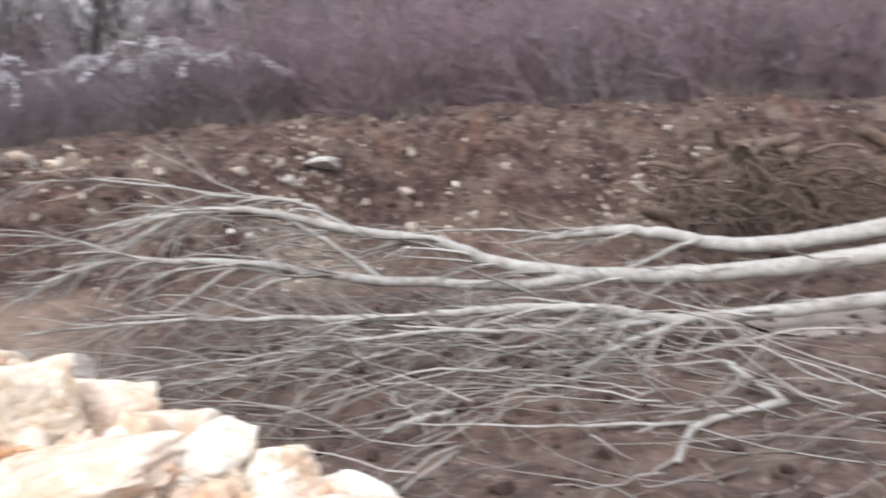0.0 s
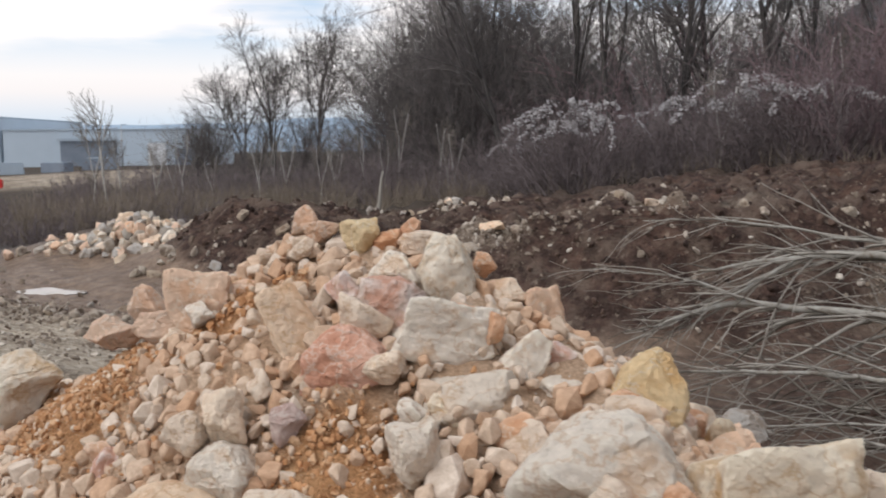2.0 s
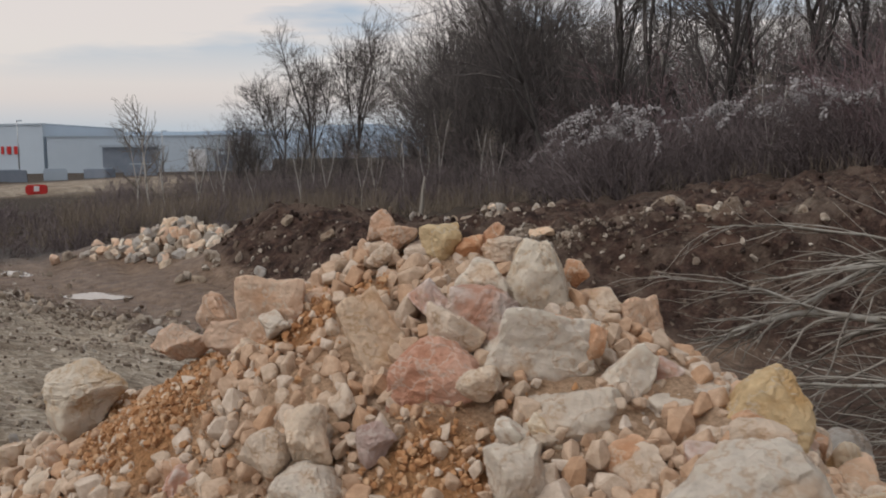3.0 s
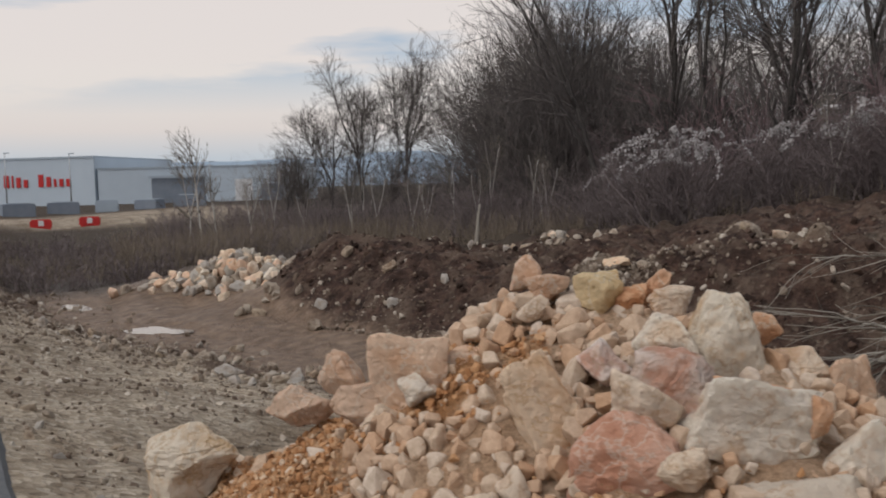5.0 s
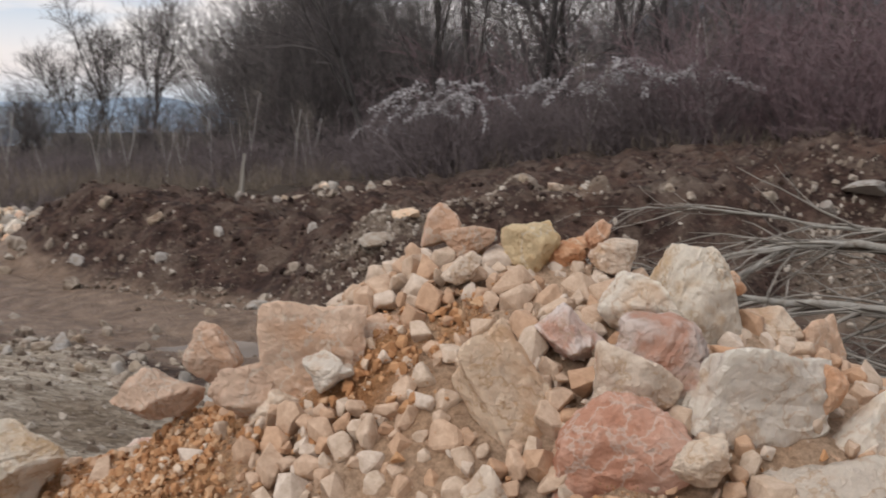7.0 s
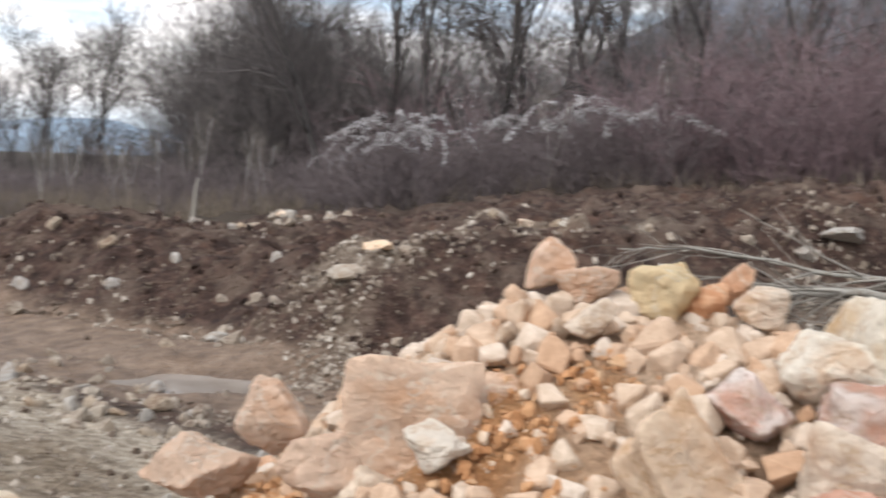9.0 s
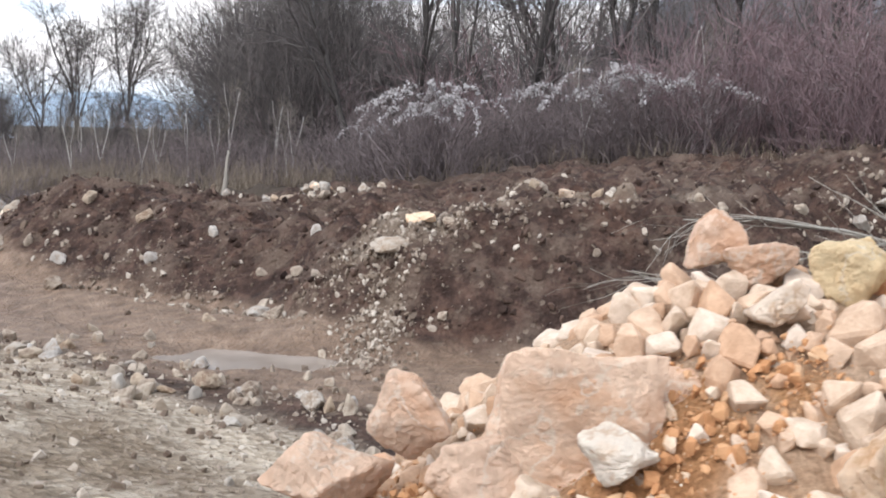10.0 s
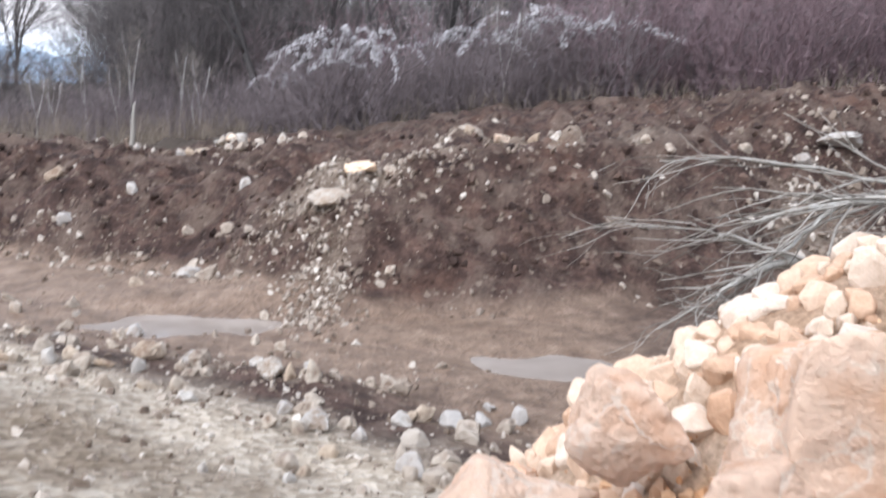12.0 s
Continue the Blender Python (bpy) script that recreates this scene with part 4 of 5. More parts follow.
def smooth_line(pts, n=6):
    """A curve through the given points."""
    p = [Vector(q) for q in pts]
    p = [p[0] * 2 - p[1]] + p + [p[-1] * 2 - p[-2]]
    out = []
    for a, b, c, d in zip(p, p[1:], p[2:], p[3:]):
        for k in range(n):
            t = k / n
            out.append(0.5 * (2 * b + (c - a) * t + (2 * a - 5 * b + 4 * c - d) * t * t + (3 * b - a - 3 * c + d) * t ** 3))
    out.append(p[-2])
    return np.array([tuple(q) for q in out])


def felled(name, label, limbs, twigs, seed, category="felled tree"):
    """limbs: (points, radius at the start, at the end); twigs sprout towards the thin end."""
    rng = np.random.default_rng(seed)
    thing = None
    tw = Tubes()
    for n, (pts, r0, r1) in enumerate(limbs):
        line = smooth_line(pts)
        line = line + rng.normal(0, 0.008, line.shape)
        t = Tubes()
        t.add(line, np.linspace(r0, r1, len(line)) * (1 + rng.normal(0, 0.04, len(line))), 10 if r0 > 0.05 else 6)
        me = t.mesh(name if n == 0 else "limb", PALE_BARK)
        if n == 0:
            thing = tagged(new(name, me), label, category, "felled trees")
        else:
            child("limb", me, thing)
        for _ in range(int(twigs * len(line) / 20)):
            f = rng.random() ** 0.7
            i = min(int(f * (len(line) - 1)), len(line) - 2)
            d = line[i + 1] - line[i]
            d /= np.linalg.norm(d)
            way = around(rng, d, rng.uniform(0.2, 0.6))
            way[2] = min(0.16, max(-0.3, way[2] * 0.6))
            ln = rng.uniform(0.7, 2.1)
            if line[i][0] + way[0] * ln < 2.3:
                ln *= 0.45
            br = bent(rng, line[i], way, ln, 7, 0.12, -0.05)
            r = min(0.024, max(r1, r0 * (1 - f)) * 0.75)
            tw.add(br, np.linspace(r, 0.003, 7), 4)
            for _ in range(2):
                j = int(rng.integers(2, 6))
                d2 = br[j] - br[j - 1]
                d2 /= np.linalg.norm(d2)
                sub = bent(rng, br[j], around(rng, d2, rng.uniform(0.3, 0.7)), ln * rng.uniform(0.3, 0.6), 5, 0.1, 0.01)
                tw.add(sub, np.linspace(r * 0.55, 0.0025, 5), 3)
    if tw.verts:
        tagged(child("branchwork", tw.mesh("branchwork", BRUSH), thing, "thin pale twigs"), kind="stuff")
    return thing


felled(
    "felled_poplar", "pale smooth poplar trunk lying felled with forking limbs",
    [
        (((13.6, 8.5, 1.25), (12.14, 9.31, 1.02), (10.32, 10.01, 0.76), (8.58, 10.22, 0.77), (7.36, 10.51, 0.93), (6.73, 10.56, 1.17), (5.61, 10.71, 1.35), (4.59, 10.73, 1.59), (3.71, 10.65, 1.59), (2.73, 10.29, 1.48)), 0.145, 0.010),
        (((8.58, 10.22, 0.77), (7.41, 10.27, 0.70), (5.65, 10.39, 0.83), (4.57, 10.33, 1.06), (3.25, 10.28, 1.17), (2.6, 9.95, 1.11), (2.3, 9.7, 1.0)), 0.075, 0.010),
        (((5.61, 10.71, 1.37), (5.0, 10.86, 1.68), (4.26, 10.99, 1.75), (3.08, 10.89, 1.93), (2.2, 10.7, 1.95)), 0.032, 0.006),
        (((5.9, 10.38, 0.83), (5.3, 10.6, 1.25), (4.9, 10.7, 1.5)), 0.03, 0.012),
        (((3.25, 10.28, 1.17), (2.6, 10.4, 1.4), (1.8, 10.2, 1.5)), 0.022, 0.005),
        (((3.71, 10.65, 1.59), (3.0, 10.2, 1.25), (1.9, 9.7, 0.8)), 0.022, 0.005),
    ],
    15, 61,
)
felled(
    "felled_poplar", "pale trunk lying felled, snapped off at its thin end",
    [
        (((14.2, 9.2, 1.5), (12.84, 10.02, 1.23), (11.08, 10.55, 0.99), (9.97, 10.88, 1.14), (9.19, 11.02, 1.20), (8.35, 11.14, 1.11)), 0.15, 0.045),
        (((8.5, 11.1, 1.16), (7.55, 11.3, 1.22), (6.41, 11.52, 1.19), (5.0, 11.6, 1.27)), 0.022, 0.007),
        (((9.2, 11.02, 1.2), (9.12, 10.98, 1.33)), 0.03, 0.01),
        (((10.4, 10.7, 1.1), (9.2, 10.4, 0.85), (8.2, 10.2, 0.6)), 0.03, 0.01),
    ],
    3, 62,
)
felled(
    "felled_poplar", "thin pale trunk lying on brush with split bark",
    [
        (((13.0, 8.0, 0.75), (11.45, 8.59, 0.62), (9.73, 8.81, 0.51), (8.66, 8.99, 0.48), (7.99, 9.18, 0.60), (6.99, 9.36, 0.62), (5.77, 9.52, 0.58), (4.61, 9.61, 0.62), (3.5, 9.46, 0.70), (2.2, 9.2, 0.72)), 0.10, 0.008),
        (((8.66, 8.99, 0.48), (7.4, 8.9, 0.45), (6.0, 9.1, 0.5), (4.4, 9.0, 0.42), (2.9, 8.7, 0.4)), 0.04, 0.006),
        (((9.0, 8.9, 0.5), (8.0, 8.7, 0.3), (7.3, 8.5, 0.1)), 0.04, 0.02),
    ],
    17, 63,
)
felled("broken_branch", "forked pale broken branch lying on earth", [(((8.65, 7.88, 0.30), (8.5, 6.85, 0.24)), 0.035, 0.03), (((8.46, 6.74, 0.24), (7.56, 6.7, 0.14), (6.98, 6.2, 0.06)), 0.04, 0.025), (((7.56, 6.7, 0.14), (6.4, 7.0, 0.15), (5.2, 7.3, 0.2)), 0.02, 0.008)], 6, 64, "branch")
felled("broken_branch", "short pale stick on the earth", [(((7.2, 9.2, 0.16), (7.93, 8.86, 0.22)), 0.03, 0.028)], 0, 65, "branch")
felled("broken_branch", "short pale stick with a freshly cut end", [(((5.05, 7.6, 0.05), (5.5, 7.75, 0.09), (5.75, 7.8, 0.1)), 0.03, 0.026)], 0, 66, "branch")


def brush_layer(name, label, n, x0, x1, y0, y1, zmax, seed, rmax=0.014):
    """A tangled layer of cut branches, most of them lying the same way as the trunks."""
    rng = np.random.default_rng(seed)
    t = Tubes()
    for _ in range(n):
        x, y = rng.uniform(x0, x1), rng.uniform(y0, y1)
        if along(x, y)[0] < 3.6 or (pile_z(x, y) > ground_z(x, y) - 0.1):
            continue
        a = math.pi + rng.normal(0.05, 0.5) + (rng.random() < 0.3) * rng.normal(0, 0.9)
        ln = rng.uniform(0.6, 2.6)
        if x + ln * math.cos(a) < 2.35 + rng.uniform(0, 0.5):
            continue
        z = float(ground_z(x, y)) + 0.02 + zmax * rng.random() ** 1.6
        line = bent(rng, (x, y, z), (math.cos(a), math.sin(a), rng.normal(0.08, 0.14)), ln, 8, 0.16, rng.normal(-0.03, 0.04))
        floor = ground_z(line[:, 0], line[:, 1]) + 0.01
        line[:, 2] = np.maximum(line[:, 2], floor)
        r = rmax * (0.35 + 0.65 * rng.random() ** 2)
        t.add(line, np.linspace(r, 0.003, 8), 4)
        for _ in range(int(rng.integers(0, 3))):
            j = int(rng.integers(2, 7))
            d = line[j] - line[j - 1]
            d /= np.linalg.norm(d) + 1e-9
            sub = bent(rng, line[j], around(rng, d, rng.uniform(0.3, 0.7)), ln * rng.uniform(0.2, 0.5), 5, 0.09, 0.0)
            t.add(sub, np.linspace(r * 0.6, 0.0025, 5), 3)
    return tagged(new(name, t.mesh(name, BRUSH)), label, "brushwood", kind="stuff")


brush_layer("brushwood", "tangled layer of pale cut branches on the earth", 210, 2.4, 9.5, 8.0, 10.6, 0.5, 71, 0.022)
brush_layer("brushwood", "thin twigs strewn over brown earth", 110, 3.6, 10.5, 5.2, 8.4, 0.2, 72, 0.016)
brush_layer("brushwood", "thin twigs lying before the earth bank", 70, 3.4, 12.0, 10.5, 13.5, 0.25, 73, 0.012)


def stump_heap():
    """Grubbed-out roots and stumps heaped on earth."""
    rng = np.random.default_rng(81)
    thing = tagged(new("stump_heap", None), "heap of grubbed-out dark tree roots and stumps", "root heap")
    base = Vector((12.9, 12.4, float(ground_z(12.9, 12.4)) - 0.1))
    thing.location = base
    for k in range(11):
        c = np.array((rng.normal(0.1, 1.1), rng.normal(0, 0.45), 0.25 + 1.1 * rng.random()))
        d = np.array((rng.choice((-1, 1)) * rng.uniform(0.4, 1), rng.normal(0, 0.5), rng.uniform(-0.2, 0.6)))
        d /= np.linalg.norm(d)
        t = Tubes()
        line = bent(rng, c, d, rng.uniform(0.5, 1.5), 8, 0.12)
        t.add(line, np.array((0.24, 0.19, 0.16, 0.15, 0.14, 0.13, 0.12, 0.10)) * rng.uniform(0.5, 0.95), 9)
        stump = child("stump", t.mesh("stump", ROOT if k % 3 else ROOT_PALE), thing)
        for _ in range(11):
            t = Tubes()
            t.add(bent(rng, c + rng.normal(0, 0.06, 3), around(rng, -d, rng.uniform(0.3, 1.5)), rng.uniform(0.4, 1.3), 9, 0.26, -0.05), np.linspace(rng.uniform(0.03, 0.075), 0.008, 9), 5)
            child("root", t.mesh("root", ROOT if rng.random() < 0.6 else ROOT_PALE), stump)
    t = Tubes()
    for _ in range(520):
        c = (rng.normal(-0.2, 1.2), rng.normal(-0.3, 0.4), rng.uniform(0.05, 1.5) * rng.random() ** 0.4)
        t.add(bent(rng, c, (rng.normal(0, 0.7), rng.normal(-0.3, 0.4), rng.normal(-0.5, 0.7)), rng.uniform(0.3, 1.1), 6, 0.2, -0.03), np.linspace(rng.uniform(0.010, 0.032), 0.005, 6), 4)
    tagged(child("root_tangle", t.mesh("root_tangle", ROOT), thing, "tangled thin roots"), kind="stuff")
    return thing


stump_heap()


def stake(x, y, h, label):
    rng = np.random.default_rng(91)
    z = float(ground_z(x, y))
    t = Tubes()
    t.add(bent(rng, (x, y, z - 0.1), (0.12, 0, 1), h, 7, 0.12), np.linspace(0.09, 0.03, 7), 7)
    t.add(bent(rng, (x, y, z + 0.1), (0.8, -0.2, 0.2), h * 0.6, 5, 0.1, -0.1), np.linspace(0.06, 0.02, 5), 5)
    return tagged(new("snag", t.mesh("snag", BRUSH)), label, "snag")


stake(-6.3, 30.0, 1.6, "pale splintered snag standing in turned earth")
felled("broken_branch", "pale split branch lying on the turned earth", [(((-4.9, 29.6, 0.72), (-3.9, 30.0, 0.98), (-3.1, 30.4, 1.12)), 0.06, 0.03), (((-4.2, 29.9, 0.9), (-3.2, 29.6, 0.95)), 0.045, 0.02)], 0, 92, "branch")

# ---- the wood ----


def tree_meshes(seed, height, limb_start=0.25, upright=0.55, density=1.0, lean=0.0, bark=None, twig=None, fork=2):
    """A bare tree: its trunk and its crown of limbs, branches and twigs."""
    rng = np.random.default_rng(seed)
    tr, cr = Tubes(), Tubes()
    r0 = height * 0.0105
    stems = []
    main = bent(rng, (0, 0, -0.3), (lean, rng.normal(0, 0.04), 1), height * 0.95, 14, 0.06, 0.01)
    tr.add(main, np.linspace(r0, 0.02, 14), 8)
    stems.append((main, r0))
    for _ in range(fork):
        i = int(rng.integers(3, 7))
        d = around(rng, np.array((0, 0, 1.0)), rng.uniform(0.25, 0.5))
        ln = height * rng.uniform(0.5, 0.75)
        st = bent(rng, main[i], d, ln, 11, 0.08, 0.03)
        tr.add(st, np.linspace(r0 * 0.6, 0.015, 11), 6)
        stems.append((st, r0 * 0.6))
    for st, rs in stems:
        n = len(st)
        for _ in range(int(15 * density)):
            f = rng.uniform(limb_start, 0.97)
            i = min(int(f * (n - 1)), n - 2)
            d = st[i + 1] - st[i]
            d /= np.linalg.norm(d)
            ln = height * 0.34 * (1.15 - f) * rng.uniform(0.6, 1.4) + 0.6
            way = around(rng, d, rng.uniform(0.55, 1.15)) + np.array((0, 0, upright * 0.35))
            br = bent(rng, st[i], way, ln, 8, 0.10, 0.04 * upright)
            rb = rs * (1 - f) * 0.5 + 0.012
            cr.add(br, np.linspace(rb, 0.009, 8), 3)
            for _ in range(int(6 * density)):
                j = int(rng.integers(2, 8)) - 1
                d2 = br[j + 1] - br[j] if j < 7 else br[j] - br[j - 1]
                d2 /= np.linalg.norm(d2) + 1e-9
                l2 = ln * rng.uniform(0.25, 0.55)
                b2 = bent(rng, br[j], around(rng, d2, rng.uniform(0.35, 0.8)), l2, 4, 0.14, 0.05 * upright)
                cr.add(b2, np.linspace(max(0.012, rb * 0.45), 0.007, 4), 3)
                for _ in range(2):
                    q = int(rng.integers(1, 4))
                    d3 = b2[q] - b2[q - 1]
                    d3 /= np.linalg.norm(d3) + 1e-9
                    b3 = bent(rng, b2[q], around(rng, d3, rng.uniform(0.3, 0.7)), l2 * rng.uniform(0.3, 0.6), 3, 0.12, 0.04)
                    cr.add(b3[::2], (0.009, 0.005), 3)
    return tr.mesh("trunk", bark or BARK_DARK), cr.mesh("crown", twig or TWIG_TREE)


def tree(meshes, label, category="tree", group="bare trees of the wood"):
    thing = tagged(new("tree", None), label, category, group)
    child("trunk", meshes[0], thing)
    child("crown", meshes[1], thing)
    return thing


def stand(thing, x, y, s=1.0, turn=0.0, lean=0.0):
    m = Matrix.Translation((x, y, float(ground_z(x, y)))) @ Euler((0, lean, turn)).to_matrix().to_4x4()
    c = copy_thing(thing, m)
    c.scale = (s, s, s)
    return c


def plant_wood():
    rng = np.random.default_rng(101)
    kinds = [
        tree(tree_meshes(201, 12.5, 0.3, 0.5, 1.0, 0.05), "bare dark broad-crowned tree standing at the wood's edge"),
        tree(tree_meshes(202, 13.0, 0.2, 0.8, 1.0, -0.04), "bare dark tall tree with upright limbs"),
        tree(tree_meshes(203, 11.0, 0.15, 0.7, 1.15, 0.02), "bare dark dense-branched tree of the wood"),
        tree(tree_meshes(204, 14.0, 0.35, 0.6, 0.8, 0.10), "bare dark slender leaning tree of the wood"),
        tree(tree_meshes(205, 10.0, 0.1, 0.8, 1.2, 0.0, fork=4), "bare brown thick-twigged tree of the wood"),
    ]
    broad = tree(tree_meshes(207, 12.5, 0.38, 0.4, 1.35, 0.03, fork=4), "bare broad-crowned tree standing clear against the sky")
    kinds.append(broad)
    pale = tree(tree_meshes(206, 5.2, 0.25, 1.0, 0.55, 0.03, BARK_WHITE, TWIG_PALE, 1), "thin pale leafless sapling among scrub", "sapling", "pale saplings")
    deg = math.radians

    def at(az, dist):
        return 1.0 + dist * math.sin(deg(az)), 1.8 + dist * math.cos(deg(az))

    # the group of trees that stands clear against the sky
    for k, az, dist, s in ((5, -19.0, 66, 0.98), (5, -21.6, 64, 0.86), (5, -23.6, 67, 0.74), (4, -24.8, 60, 0.62), (2, -17.0, 70, 0.42), (4, -26.3, 58, 0.5), (2, -22.6, 58, 0.55), (4, -15.2, 72, 0.45), (4, -20.2, 62, 0.6)):
        stand(kinds[k], *at(az, dist), s, rng.uniform(0, 6))
    # the dark thick clump
    for i in range(15):
        stand(kinds[(4, 2, 4, 1)[i % 4]], *at(-12.3 + 0.42 * i + rng.normal(0, 0.25), rng.uniform(46, 58)), rng.uniform(0.85, 1.1), rng.uniform(0, 6))
    # trunks of the wood, row behind row
    for az, dist, k, s, lean in ((-6.4, 40, 3, 1.0, 0.18), (-3.2, 41, 1, 1.05, 0.05), (-0.6, 38, 3, 0.95, -0.2), (3.2, 37, 1, 1.1, 0.0), (5.0, 42, 0, 1.0, 0.1), (9.0, 39, 0, 1.15, 0.05), (11.0, 43, 1, 1.0, 0.0), (14.5, 36, 0, 1.0, -0.05), (18.5, 38, 3, 1.0, 0.1), (20.6, 35, 1, 0.95, 0.0), (25.0, 36, 0, 1.0, 0.0), (29.0, 34, 1, 1.0, 0.1), (33.0, 36, 3, 1.0, 0.0), (37.0, 33, 0, 1.0, 0.1), (42.0, 35, 1, 1.0, 0.0), (47.0, 34, 0, 1.0, 0.0)):
        stand(kinds[k], *at(az, dist), s, rng.uniform(0, 6), lean)
    for i in range(30):
        stand(kinds[i % 5], *at(-7 + i * 1.9 + rng.normal(0, 0.7), rng.uniform(46, 85)), rng.uniform(0.85, 1.15), rng.uniform(0, 6), rng.normal(0, 0.06))
    for az, dist, s in ((-31.2, 44, 1.05), (-31.9, 45, 0.85), (-30.3, 46, 0.7), (-13.8, 44, 0.9), (-11.2, 42, 0.75), (-27.0, 50, 0.8), (-10.3, 40, 0.6), (-16.0, 46, 0.7), (6.2, 31, 0.7), (12.6, 31, 0.8), (21.0, 30, 0.7)):
        stand(pale, *at(az, dist), s, rng.uniform(0, 6))
    for _ in range(16):
        stand(pale, *at(rng.uniform(-29, -8), rng.uniform(40, 54)), rng.uniform(0.4, 0.7), rng.uniform(0, 6))
    for k in kinds + [pale]:
        for o in (*k.children, k):
            bpy.data.objects.remove(o)


plant_wood()


def bush_meshes(seed, height, spread_, stems, twig, seeds=0):
    rng = np.random.default_rng(seed)
    st, sd = Tubes(), []
    for k in range(stems):
        a, r = rng.uniform(0, 2 * math.pi), spread_ * 0.75 * math.sqrt(rng.random())
        p = (r * math.cos(a), r * math.sin(a), -0.1)
        h = height * rng.uniform(0.55, 1.05) * (1 - 0.35 * (r / spread_) ** 2)
        way = (0.35 * math.cos(a) + rng.normal(0, 0.25), 0.35 * math.sin(a) + rng.normal(0, 0.25), 1)
        line = bent(rng, p, way, h, 5, 0.15, -0.02)
        st.add(line, np.linspace(rng.uniform(0.012, 0.024), 0.006, 5), 3)
        for _ in range(8):
            j = int(rng.integers(1, 5))
            d = line[j] - line[j - 1]
            d /= np.linalg.norm(d)
            sub = bent(rng, line[j], around(rng, d, rng.uniform(0.35, 0.9)), h * rng.uniform(0.15, 0.4), 3, 0.2, 0.0)
            st.add(sub, (0.010, 0.008, 0.004), 3)
            for _ in range(1):
                q = int(rng.integers(1, 3))
                st.add(bent(rng, sub[q], rng.normal(0, 1, 3) + (0, 0, 0.5), h * rng.uniform(0.06, 0.15), 2, 0.1), (0.007, 0.004), 3)
    # clematis hangs over the top in arching trails
    for _ in range(int(40 * seeds)):
        a, r = rng.uniform(0, 2 * math.pi), spread_ * 0.5 * math.sqrt(rng.random())
        start = (r * math.cos(a), r * math.sin(a), height * rng.uniform(0.72, 0.95))
        trail = bent(rng, start, (math.cos(a), math.sin(a), 0.5), rng.uniform(1.0, 2.0), 13, 0.15, -0.09)
        st.add(trail, np.linspace(0.012, 0.006, 13), 3)
        for j in range(13):
            sd += [trail[j] + rng.normal(0, 0.05, 3) for _ in range(int(rng.integers(2, 9)))]
    return st.mesh("branchwork", twig), sd


def seed_mesh(pts, seed):
    rng = np.random.default_rng(seed)
    return stone_cloud("clematis_trail", pts, [0.035 + 0.055 * rng.random() for _ in pts], SMALL_SHAPES[:4], SEED, rng, 0.8)


